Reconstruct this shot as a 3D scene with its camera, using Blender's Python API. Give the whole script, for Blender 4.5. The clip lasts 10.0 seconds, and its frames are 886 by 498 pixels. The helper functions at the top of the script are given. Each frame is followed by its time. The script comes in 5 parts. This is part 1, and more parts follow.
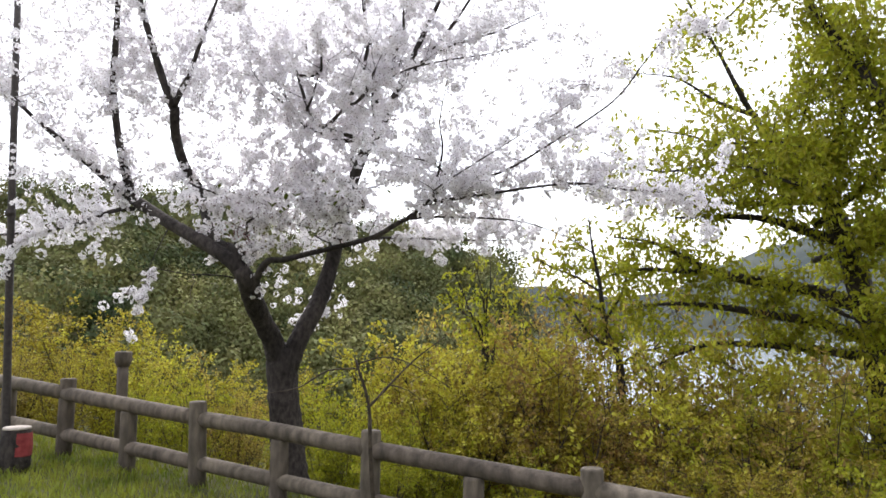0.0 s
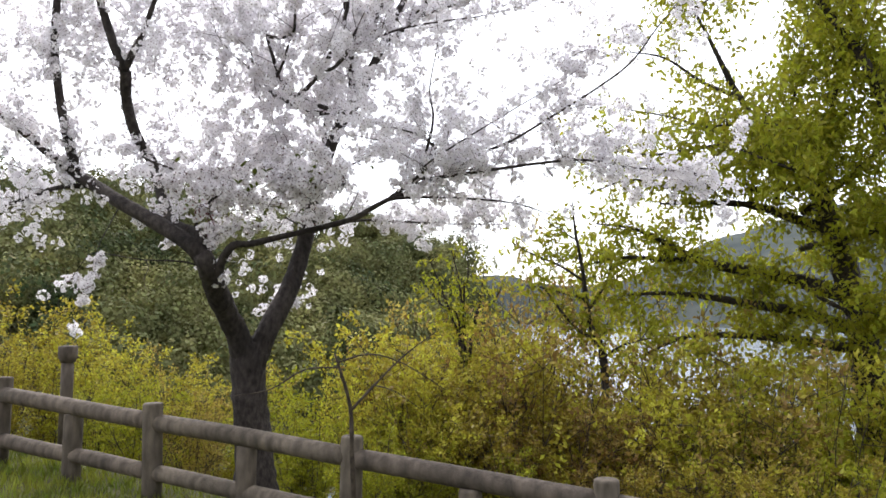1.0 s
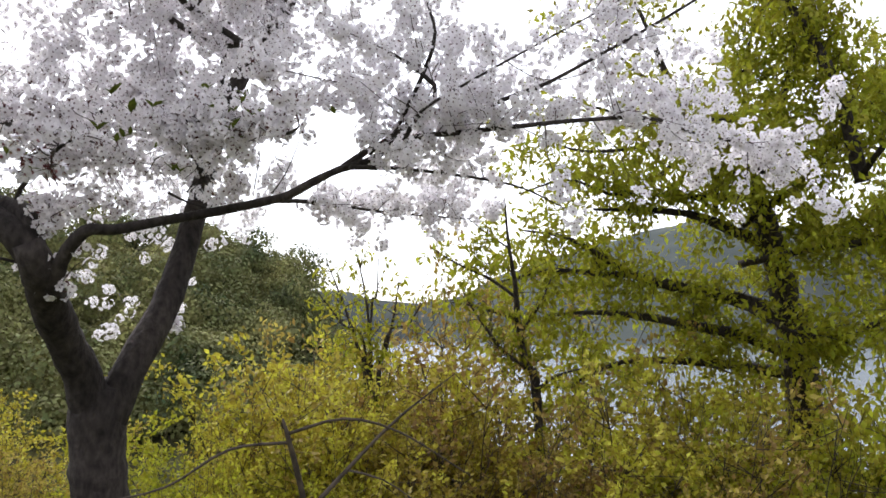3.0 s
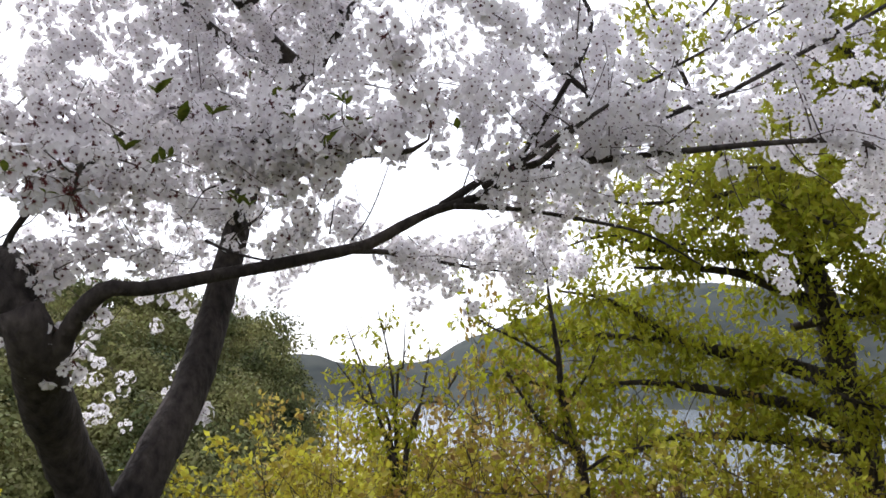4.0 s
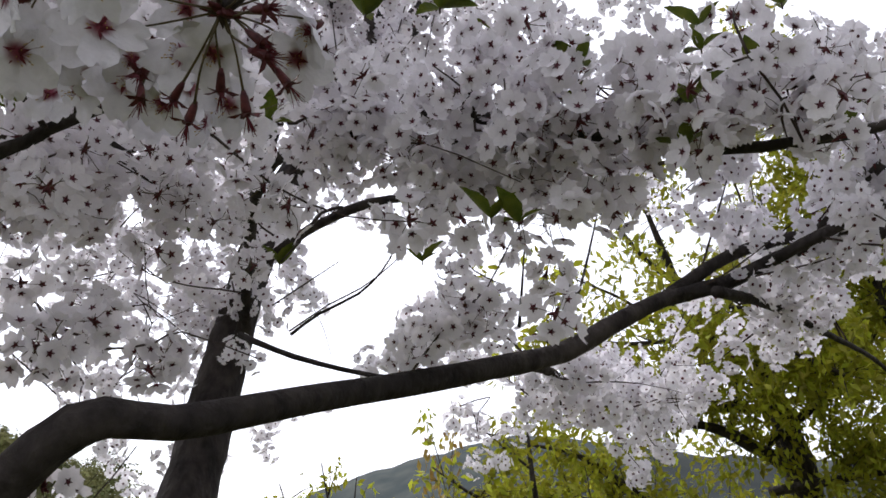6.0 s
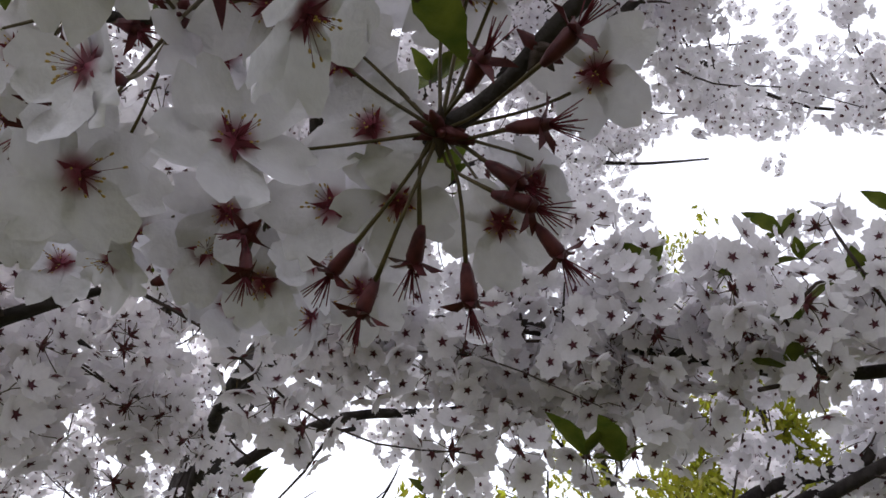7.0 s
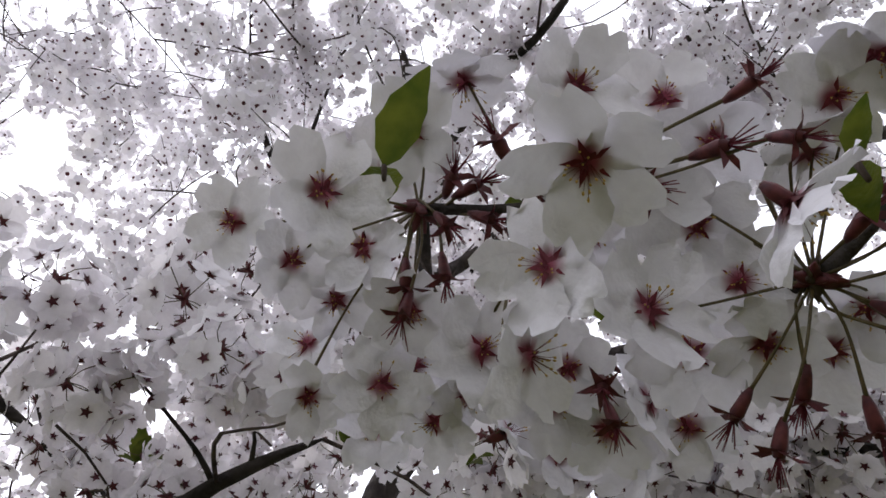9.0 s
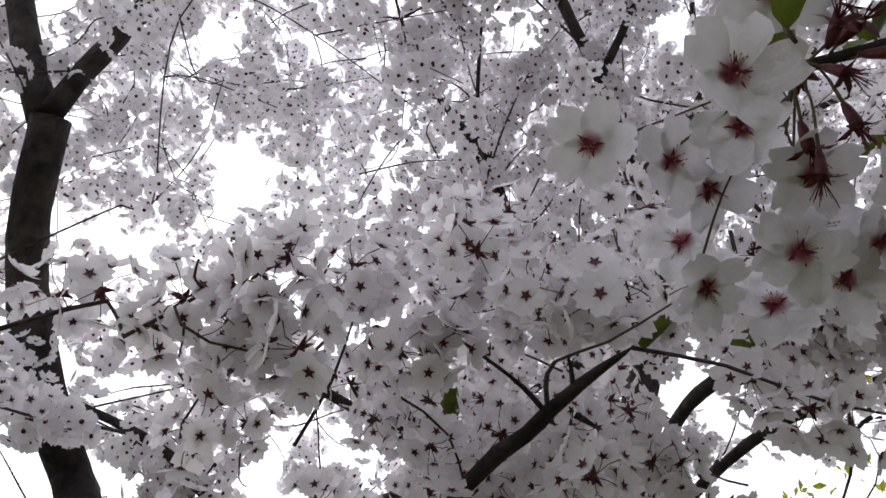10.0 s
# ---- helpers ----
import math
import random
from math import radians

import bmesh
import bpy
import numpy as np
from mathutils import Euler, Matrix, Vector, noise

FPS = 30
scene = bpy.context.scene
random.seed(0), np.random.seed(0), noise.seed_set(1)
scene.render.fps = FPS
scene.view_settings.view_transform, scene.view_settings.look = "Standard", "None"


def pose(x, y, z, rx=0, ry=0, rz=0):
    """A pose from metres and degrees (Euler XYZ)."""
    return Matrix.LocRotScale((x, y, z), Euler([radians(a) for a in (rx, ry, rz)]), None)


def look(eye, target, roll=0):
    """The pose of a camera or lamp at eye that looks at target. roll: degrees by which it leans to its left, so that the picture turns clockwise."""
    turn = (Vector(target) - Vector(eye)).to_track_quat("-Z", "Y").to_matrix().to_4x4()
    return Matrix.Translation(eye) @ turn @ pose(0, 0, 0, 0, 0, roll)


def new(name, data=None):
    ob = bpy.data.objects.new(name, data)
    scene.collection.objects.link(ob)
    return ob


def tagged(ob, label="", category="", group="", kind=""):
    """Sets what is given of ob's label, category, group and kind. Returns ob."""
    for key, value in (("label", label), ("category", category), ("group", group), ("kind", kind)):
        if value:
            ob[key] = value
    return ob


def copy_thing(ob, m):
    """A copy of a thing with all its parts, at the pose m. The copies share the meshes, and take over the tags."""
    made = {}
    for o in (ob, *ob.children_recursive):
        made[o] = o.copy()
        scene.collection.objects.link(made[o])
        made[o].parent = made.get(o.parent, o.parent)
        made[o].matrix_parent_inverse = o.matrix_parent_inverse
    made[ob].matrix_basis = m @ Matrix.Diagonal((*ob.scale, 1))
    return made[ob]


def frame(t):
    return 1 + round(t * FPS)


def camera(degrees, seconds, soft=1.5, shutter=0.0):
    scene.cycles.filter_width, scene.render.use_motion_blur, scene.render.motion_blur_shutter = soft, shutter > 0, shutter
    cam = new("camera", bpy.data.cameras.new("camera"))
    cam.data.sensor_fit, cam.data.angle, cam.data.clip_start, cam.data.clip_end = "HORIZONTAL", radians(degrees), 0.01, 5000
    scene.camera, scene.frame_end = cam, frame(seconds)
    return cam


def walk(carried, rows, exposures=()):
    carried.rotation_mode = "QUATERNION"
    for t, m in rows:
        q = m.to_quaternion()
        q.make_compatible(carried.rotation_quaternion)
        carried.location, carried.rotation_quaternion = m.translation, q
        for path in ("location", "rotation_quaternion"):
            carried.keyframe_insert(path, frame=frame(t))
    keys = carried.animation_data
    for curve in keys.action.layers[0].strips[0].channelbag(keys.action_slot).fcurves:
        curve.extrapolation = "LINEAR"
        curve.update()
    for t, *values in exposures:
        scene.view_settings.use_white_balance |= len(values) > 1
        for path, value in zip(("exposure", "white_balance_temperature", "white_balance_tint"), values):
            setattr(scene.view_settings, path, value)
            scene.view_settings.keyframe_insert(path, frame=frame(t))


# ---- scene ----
cam = camera(60.4, 10.0, soft=1.6)
PATH = [
    (0.0, (0.040, 0.000, 1.350), (0.050, 1.991, 1.541), 0.11),
    (0.5, (-0.053, 0.261, 1.329), (-0.040, 2.253, 1.508), 0.31),
    (1.0, (-0.160, 0.593, 1.370), (-0.040, 2.583, 1.532), 0.10),
    (1.5, (-0.252, 1.047, 1.398), (-0.069, 3.034, 1.536), -0.00),
    (2.0, (-0.427, 1.498, 1.415), (-0.123, 3.470, 1.550), 0.58),
    (2.5, (-0.568, 1.935, 1.414), (-0.097, 3.871, 1.583), 0.85),
    (2.7, (-0.613, 2.143, 1.417), (-0.123, 4.072, 1.612), 0.65),
    (3.8, (-0.990, 3.272, 1.493), (-0.308, 5.139, 1.717), -0.50),
    (4.0, (-1.026, 3.451, 1.523), (-0.415, 5.320, 1.889), -0.16),
    (4.5, (-1.140, 3.959, 1.558), (-0.461, 5.808, 1.904), 0.41),
    (5.0, (-1.236, 4.338, 1.612), (-0.447, 6.147, 1.935), 0.37),
    (5.2, (-1.254, 4.512, 1.629), (-0.497, 6.301, 2.101), 0.70),
    (6.3, (-1.385, 4.963, 1.699), (-0.431, 6.520, 2.516), -0.23),
    (6.5, (-1.394, 5.023, 1.718), (-0.431, 6.515, 2.639), -0.61),
    (7.0, (-1.397, 5.091, 1.770), (-0.468, 6.389, 2.975), -1.19),
    (7.5, (-1.437, 5.098, 1.771), (-0.528, 6.289, 3.095), -0.22),
    (8.0, (-1.475, 5.112, 1.774), (-0.614, 6.265, 3.163), 1.67),
    (8.5, (-1.490, 5.116, 1.771), (-0.674, 6.263, 3.191), 0.54),
    (9.0, (-1.513, 5.121, 1.766), (-0.812, 6.322, 3.204), -4.40),
    (9.5, (-1.568, 5.132, 1.761), (-1.111, 6.499, 3.148), -7.55),
    (10.0, (-1.615, 5.150, 1.760), (-1.290, 6.594, 3.105), -8.74),
]
walk(cam, [(t, look(eye, target, roll)) for t, eye, target, roll in PATH], [
    (0.0, 0.58, 6550, 12), (2.7, 0.46, 6550, 13), (4.0, 0.3, 6450, 14), (5.2, 0.04, 6450, 15), (6.3, 0.06, 6400, 15.5),
    (7.2, 0.05, 6400, 15.5), (8.5, 0.24, 6400, 15.5), (9.5, 0.18, 6500, 15.5), (10.0, -0.1, 6500, 15)])

# ---- sky and sun: bright overcast, the sun behind thin cloud ahead of the camera
SUN_EL, SUN_AZ = radians(41), radians(-19)
world = bpy.data.worlds.new("sky")
scene.world = world
world.use_nodes = True
wn, wl = world.node_tree.nodes, world.node_tree.links
wn.clear()
w_out, w_bg, w_mix = wn.new("ShaderNodeOutputWorld"), wn.new("ShaderNodeBackground"), wn.new("ShaderNodeMix")
w_sky = wn.new("ShaderNodeTexSky")
w_sky.sky_type, w_sky.sun_disc = "NISHITA", False
w_sky.sun_elevation, w_sky.sun_rotation = SUN_EL, SUN_AZ
w_scale = wn.new("ShaderNodeVectorMath")
w_scale.operation = "SCALE"
w_scale.inputs["Scale"].default_value = 0.10
w_noise, w_ramp = wn.new("ShaderNodeTexNoise"), wn.new("ShaderNodeMapRange")
w_noise.inputs["Scale"].default_value = 2.2
w_noise.inputs["Detail"].default_value = 5
w_ramp.inputs["To Min"].default_value, w_ramp.inputs["To Max"].default_value = 0.72, 0.97
w_mix.data_type = "RGBA"
w_mix.inputs[7].default_value = (0.98, 1.0, 1.06, 1)
wl.new(w_sky.outputs[0], w_scale.inputs[0])
wl.new(w_noise.outputs[0], w_ramp.inputs[0])
wl.new(w_ramp.outputs[0], w_mix.inputs[0])
wl.new(w_scale.outputs[0], w_mix.inputs[6])
# thin cloud glows round the veiled sun
w_co, w_dot, w_glow, w_mul = wn.new("ShaderNodeTexCoord"), wn.new("ShaderNodeVectorMath"), wn.new("ShaderNodeMapRange"), wn.new("ShaderNodeVectorMath")
w_dot.operation, w_mul.operation = "DOT_PRODUCT", "SCALE"
w_dot.inputs[1].default_value = (math.sin(SUN_AZ) * math.cos(SUN_EL), math.cos(SUN_AZ) * math.cos(SUN_EL), math.sin(SUN_EL))
w_glow.interpolation_type = "SMOOTHSTEP"
w_glow.inputs["From Min"].default_value, w_glow.inputs["From Max"].default_value = -0.6, 1.0
w_glow.inputs["To Min"].default_value, w_glow.inputs["To Max"].default_value = 0.62, 1.75
wl.new(w_co.outputs["Generated"], w_dot.inputs[0])
wl.new(w_dot.outputs["Value"], w_glow.inputs[0])
wl.new(w_glow.outputs[0], w_mul.inputs["Scale"])
wl.new(w_mix.outputs[2], w_mul.inputs[0])
wl.new(w_mul.outputs[0], w_bg.inputs[0])
w_bg.inputs[1].default_value = 1.0
wl.new(w_bg.outputs[0], w_out.inputs[0])

sun = new("sun", bpy.data.lights.new("sun", "SUN"))
sun.data.energy, sun.data.angle, sun.data.color = 1.5, radians(14), (1.0, 0.96, 0.9)
sun.matrix_world = look((0, 0, 30), (math.sin(-SUN_AZ) * 30, -math.cos(SUN_AZ) * 30, 30 - 30 * math.tan(SUN_EL)))


# ---- materials
def material(name, low, high, rough=0.8, scale=20.0, detail=6, bump=0.0, bump_scale=60.0, stretch=(1, 1, 1), island=0.0, through_light=0.0, random_ob=0.0, stain=0.0, metal=0.0):
    """Two-tone procedural surface with grain, larger stains, relief, and variation from piece to piece."""
    m = bpy.data.materials.new(name)
    m.use_nodes = True
    n, l = m.node_tree.nodes, m.node_tree.links
    b = n["Principled BSDF"]
    b.inputs["Roughness"].default_value = rough
    b.inputs["Metallic"].default_value = metal
    b.inputs["Specular IOR Level"].default_value = 0.3
    co, mp = n.new("ShaderNodeTexCoord"), n.new("ShaderNodeMapping")
    mp.inputs["Scale"].default_value = stretch
    l.new(co.outputs["Object"], mp.inputs[0])
    no = n.new("ShaderNodeTexNoise")
    no.inputs["Scale"].default_value, no.inputs["Detail"].default_value = scale, detail
    l.new(mp.outputs[0], no.inputs["Vector"])
    mix = n.new("ShaderNodeMix")
    mix.data_type = "RGBA"
    mix.inputs[6].default_value, mix.inputs[7].default_value = (*low, 1), (*high, 1)
    ramp = n.new("ShaderNodeMapRange")
    ramp.inputs["From Min"].default_value, ramp.inputs["From Max"].default_value = 0.3, 0.7
    l.new(no.outputs[0], ramp.inputs[0])
    l.new(ramp.outputs[0], mix.inputs[0])
    colour = mix.outputs[2]
    if stain:
        big, hsv = n.new("ShaderNodeTexNoise"), n.new("ShaderNodeHueSaturation")
        big.inputs["Scale"].default_value, big.inputs["Detail"].default_value = scale * 0.12, 3
        l.new(mp.outputs[0], big.inputs["Vector"])
        r2 = n.new("ShaderNodeMapRange")
        r2.inputs["From Min"].default_value, r2.inputs["From Max"].default_value = 0.35, 0.65
        r2.inputs["To Min"].default_value, r2.inputs["To Max"].default_value = 1 - stain, 1 + stain
        l.new(big.outputs[0], r2.inputs[0])
        l.new(r2.outputs[0], hsv.inputs["Value"])
        l.new(colour, hsv.inputs["Color"])
        colour = hsv.outputs[0]
    for kind, amount in (("island", island), ("object", random_ob)):
        if not amount:
            continue
        src = n.new("ShaderNodeNewGeometry") if kind == "island" else n.new("ShaderNodeObjectInfo")
        hsv, rng, rh = n.new("ShaderNodeHueSaturation"), n.new("ShaderNodeMapRange"), n.new("ShaderNodeMapRange")
        rng.inputs["To Min"].default_value, rng.inputs["To Max"].default_value = 1 - amount, 1 + amount
        rh.inputs["To Min"].default_value, rh.inputs["To Max"].default_value = 0.5 - amount * 0.06, 0.5 + amount * 0.06
        out = src.outputs["Random Per Island"] if kind == "island" else src.outputs["Random"]
        l.new(out, rng.inputs[0])
        l.new(out, rh.inputs[0])
        l.new(rng.outputs[0], hsv.inputs["Value"])
        l.new(rh.outputs[0], hsv.inputs["Hue"])
        l.new(colour, hsv.inputs["Color"])
        colour = hsv.outputs[0]
    l.new(colour, b.inputs["Base Color"])
    if bump:
        bn, bp = n.new("ShaderNodeTexNoise"), n.new("ShaderNodeBump")
        bn.inputs["Scale"].default_value, bn.inputs["Detail"].default_value = bump_scale, 8
        l.new(mp.outputs[0], bn.inputs["Vector"])
        bp.inputs["Strength"].default_value, bp.inputs["Distance"].default_value = bump, 0.02
        l.new(bn.outputs[0], bp.inputs["Height"])
        l.new(bp.outputs[0], b.inputs["Normal"])
    if through_light:
        tr, ms = n.new("ShaderNodeBsdfTranslucent"), n.new("ShaderNodeMixShader")
        l.new(colour, tr.inputs[0])
        ms.inputs[0].default_value = through_light
        l.new(b.outputs[0], ms.inputs[1])
        l.new(tr.outputs[0], ms.inputs[2])
        l.new(ms.outputs[0], n["Material Output"].inputs[0])
    return m


BARK = material("cherry_bark", (0.016, 0.013, 0.0125), (0.064, 0.053, 0.048), 0.85, 30, bump=0.9, bump_scale=45, stretch=(1, 1, 0.6), stain=0.35)
TWIG = material("twig_bark", (0.03, 0.022, 0.02), (0.085, 0.06, 0.05), 0.8, 60, bump=0.4, bump_scale=150)
PETAL = material("cherry_petal", (0.88, 0.86, 0.89), (0.94, 0.925, 0.945), 0.6, 90, island=0.04, through_light=0.58)
PETAL_NEAR = material("cherry_petal_veined", (0.86, 0.835, 0.86), (0.92, 0.90, 0.92), 0.55, 260, detail=3, island=0.04, through_light=0.55, bump=0.12, bump_scale=500)
STAR = material("flower_heart", (0.05, 0.009, 0.018), (0.11, 0.028, 0.04), 0.6, 300, through_light=0.1)
HEART = material("flower_heart_bright", (0.11, 0.012, 0.022), (0.21, 0.03, 0.05), 0.6, 300, through_light=0.15)
def blushed(name, base, blush, reach):
    """Petal that deepens to crimson at the flower's heart, with fine veins; shade is in its lowered white."""
    m = material(name, (0.75, 0.73, 0.77), base, 0.55, 240, detail=3, through_light=0.22, bump=0.15, bump_scale=450)
    n, l = m.node_tree.nodes, m.node_tree.links
    co, ln, rg, mx = n.new("ShaderNodeTexCoord"), n.new("ShaderNodeVectorMath"), n.new("ShaderNodeMapRange"), n.new("ShaderNodeMix")
    ln.operation, rg.interpolation_type, mx.data_type = "LENGTH", "SMOOTHSTEP", "RGBA"
    rg.inputs["From Min"].default_value, rg.inputs["From Max"].default_value = 0.0018, reach
    mx.inputs[6].default_value = (*blush, 1)
    l.new(co.outputs["Object"], ln.inputs[0])
    l.new(ln.outputs["Value"], rg.inputs[0])
    l.new(rg.outputs[0], mx.inputs[0])
    for node in n:
        if node.type in ("BSDF_PRINCIPLED", "BSDF_TRANSLUCENT"):
            socket = node.inputs[0]
            source = socket.links[0].from_socket
            l.new(source, mx.inputs[7])
            l.new(mx.outputs[2], socket)
    return m


# greyer than the other petals: the hanging umbels' shade is put into the white
PETAL_BLUSH_SHADED = blushed("cherry_petal_blushed_shaded", (0.81, 0.795, 0.835), (0.30, 0.05, 0.09), 0.0070)
CALYX = material("calyx", (0.055, 0.012, 0.016), (0.14, 0.032, 0.034), 0.5, 300, through_light=0.1)
PEDICEL = material("pedicel", (0.055, 0.045, 0.018), (0.12, 0.085, 0.04), 0.5, 200)
ANTHER = material("anther", (0.42, 0.26, 0.06), (0.62, 0.42, 0.12), 0.6, 400)
YOUNG_LEAF = material("young_cherry_leaf", (0.05, 0.08, 0.010), (0.13, 0.15, 0.02), 0.4, 60, island=0.2, through_light=0.4, bump=0.2, bump_scale=200)
SHRUB_LEAF = material("shrub_leaf", (0.26, 0.225, 0.022), (0.50, 0.43, 0.055), 0.55, 9, random_ob=0.28, island=0.35, through_light=0.4)
GREEN_LEAF = material("green_leaf", (0.225, 0.245, 0.014), (0.44, 0.435, 0.04), 0.5, 9, island=0.3, through_light=0.55)
OCHRE_LEAF = material("ochre_leaf", (0.27, 0.19, 0.045), (0.46, 0.345, 0.085), 0.55, 9, random_ob=0.25, island=0.38, through_light=0.4)
FAR_LEAF = material("far_leaf", (0.04, 0.062, 0.022), (0.275, 0.265, 0.095), 0.8, 0.22, detail=2, island=0.35, through_light=0.12)
# forest green with the haze of distance mixed in as a blue-grey cast
RIDGE = material("far_forest_haze_tint", (0.022, 0.033, 0.034), (0.055, 0.064, 0.056), 0.95, 0.05, bump=0.9, bump_scale=0.12, stain=0.35)
STEM = material("shrub_stem", (0.032, 0.025, 0.02), (0.10, 0.078, 0.06), 0.9, 25, island=0.3)
FENCE = material("weathered_fence_concrete", (0.065, 0.054, 0.043), (0.165, 0.135, 0.106), 0.85, 18, bump=0.5, bump_scale=40, stretch=(1, 1, 0.35), stain=0.3, random_ob=0.1)
GRASS = material("grass_blade", (0.11, 0.15, 0.015), (0.30, 0.32, 0.04), 0.6, 3, island=0.3, through_light=0.35)
SOIL = material("hillside_soil", (0.045, 0.05, 0.02), (0.125, 0.12, 0.045), 0.95, 1.2, bump=0.6, bump_scale=12, stain=0.4)
WATER = material("lake_water", (0.14, 0.17, 0.20), (0.22, 0.26, 0.29), 0.2, 0.3, bump=0.1, bump_scale=1.5)
WATER.node_tree.nodes["Principled BSDF"].inputs["Specular IOR Level"].default_value = 0.4
IRON = material("painted_iron", (0.03, 0.025, 0.025), (0.06, 0.05, 0.045), 0.6, 30, bump=0.2)
RED_PAINT = material("faded_red_paint", (0.20, 0.025, 0.03), (0.33, 0.06, 0.06), 0.6, 25, bump=0.3, stain=0.3)
CUT_WOOD = material("pale_cut_wood", (0.40, 0.34, 0.29), (0.55, 0.5, 0.45), 0.8, 40)


# ---- building helpers
def thing(name, label, category, at=(0, 0, 0), group="", kind=""):
    ob = new(name)
    ob.location = at
    return tagged(ob, label, category, group, kind)


def mesh_of(name, verts, faces, mats, indices=None, smooth=True):
    me = bpy.data.meshes.new(name)
    me.from_pydata([tuple(v) for v in verts], [], [tuple(f) for f in faces])
    for m in mats:
        me.materials.append(m)
    if indices is not None:
        me.polygons.foreach_set("material_index", np.asarray(indices, dtype=np.int32))
    me.polygons.foreach_set("use_smooth", np.full(len(me.polygons), smooth))
    me.update()
    return me


def part(name, me, parent, label="", kind=""):
    ob = new(name, me)
    ob.parent = parent
    return tagged(ob, label, "", "", kind)


def glide(points, step):
    """Catmull-Rom through control points (x, y, z, r), resampled about every step metres."""
    p = np.array(points, dtype=float)
    p = np.vstack([2 * p[0] - p[1], p, 2 * p[-1] - p[-2]])
    out = []
    for i in range(1, len(p) - 2):
        n = max(2, int(np.linalg.norm(p[i + 1, :3] - p[i, :3]) / step))
        for u in np.arange(n) / n:
            out.append(0.5 * (2 * p[i] + (p[i + 1] - p[i - 1]) * u + (2 * p[i - 1] - 5 * p[i] + 4 * p[i + 1] - p[i + 2]) * u * u
                              + (3 * p[i] - p[i - 1] - 3 * p[i + 1] + p[i + 2]) * u ** 3))
    out.append(p[-2])
    return np.array(out)


def tube(path, sides, rng, knot=0.0):
    """Vertices and faces of a limb along path (x, y, z, r), with uneven girth and closed ends."""
    pts, rad = path[:, :3], np.maximum(path[:, 3], 0.00006)
    d = np.gradient(pts, axis=0)
    d /= np.linalg.norm(d, axis=1)[:, None] + 1e-9
    ref = np.array([0.31, 0.22, 0.92]) if abs(d[0] @ [0.31, 0.22, 0.92]) < 0.9 else np.array([1.0, 0.1, 0])
    a = np.cross(d, ref)
    a /= np.linalg.norm(a, axis=1)[:, None]
    b = np.cross(d, a)
    th = np.arange(sides) * 2 * np.pi / sides
    wob = 1 + knot * rng.normal(size=(len(pts), sides)) * 0.5 + knot * rng.normal(size=(len(pts), 1))
    ring = pts[:, None] + (rad[:, None] * wob)[..., None] * (np.cos(th)[None, :, None] * a[:, None] + np.sin(th)[None, :, None] * b[:, None])
    v = ring.reshape(-1, 3)
    n = len(pts)
    i, j = np.meshgrid(np.arange(n - 1), np.arange(sides), indexing="ij")
    k = (j + 1) % sides
    f = np.stack([i * sides + j, i * sides + k, (i + 1) * sides + k, (i + 1) * sides + j], -1).reshape(-1, 4)
    faces = f.tolist() + [list(range(sides))[::-1], [(n - 1) * sides + q for q in range(sides)]]
    return v, faces


class Heap:
    """Collects many small pieces into one mesh."""

    def __init__(self):
        self.v, self.f, self.m, self.n = [], [], [], 0

    def add(self, v, f, m=0):
        self.v.append(np.asarray(v))
        self.f.extend([[q + self.n for q in face] for face in f])
        self.m.extend([m] * len(f) if isinstance(m, int) else m)
        self.n += len(v)

    def mesh(self, name, mats, smooth=True):
        return mesh_of(name, np.vstack(self.v), self.f, mats, self.m, smooth)


def scatter(name, template, places, turns, sizes, mats, smooth=True):
    """One mesh of many copies of a triangle template (verts, tris, material indices) at places."""
    tv, tf, tm = template
    v = np.einsum("nij,kj->nki", turns * sizes[:, None, None], tv) + places[:, None]
    n, k = len(places), len(tv)
    f = (tf[None] + (np.arange(n) * k)[:, None, None]).reshape(-1, 3)
    me = bpy.data.meshes.new(name)
    me.vertices.add(n * k)
    me.vertices.foreach_set("co", v.reshape(-1).astype(np.float32))
    me.loops.add(f.size)
    me.loops.foreach_set("vertex_index", f.reshape(-1).astype(np.int32))
    me.polygons.add(len(f))
    me.polygons.foreach_set("loop_start", np.arange(0, f.size, 3, dtype=np.int32))
    me.polygons.foreach_set("material_index", np.tile(tm, n).astype(np.int32))
    me.polygons.foreach_set("use_smooth", np.full(len(f), smooth))
    for m in mats:
        me.materials.append(m)
    me.update(calc_edges=True)
    return me


def any_turns(n, rng):
    q = rng.normal(size=(n, 4))
    q /= np.linalg.norm(q, axis=1)[:, None]
    w, x, y, z = q.T
    return np.stack([1 - 2 * (y * y + z * z), 2 * (x * y - z * w), 2 * (x * z + y * w), 2 * (x * y + z * w), 1 - 2 * (x * x + z * z), 2 * (y * z - x * w),
                     2 * (x * z - y * w), 2 * (y * z + x * w), 1 - 2 * (x * x + y * y)], -1).reshape(n, 3, 3)


def facing(dirs, rng):
    """Turns that carry +z onto each direction, with a random spin."""
    d = dirs / (np.linalg.norm(dirs, axis=1)[:, None] + 1e-9)
    a = np.cross(d, rng.normal(size=d.shape))
    a /= np.linalg.norm(a, axis=1)[:, None] + 1e-9
    return np.stack([a, np.cross(d, a), d], -1)


# ---- the lie of the land
POST0, STRIDE = np.array((-3.26, 6.846, 0.845)), np.array((1.41, -0.725, -0.122))
ALONG = STRIDE[:2] / np.linalg.norm(STRIDE[:2])
ACROSS = np.array((-ALONG[1], ALONG[0]))
LAKE = -8.0


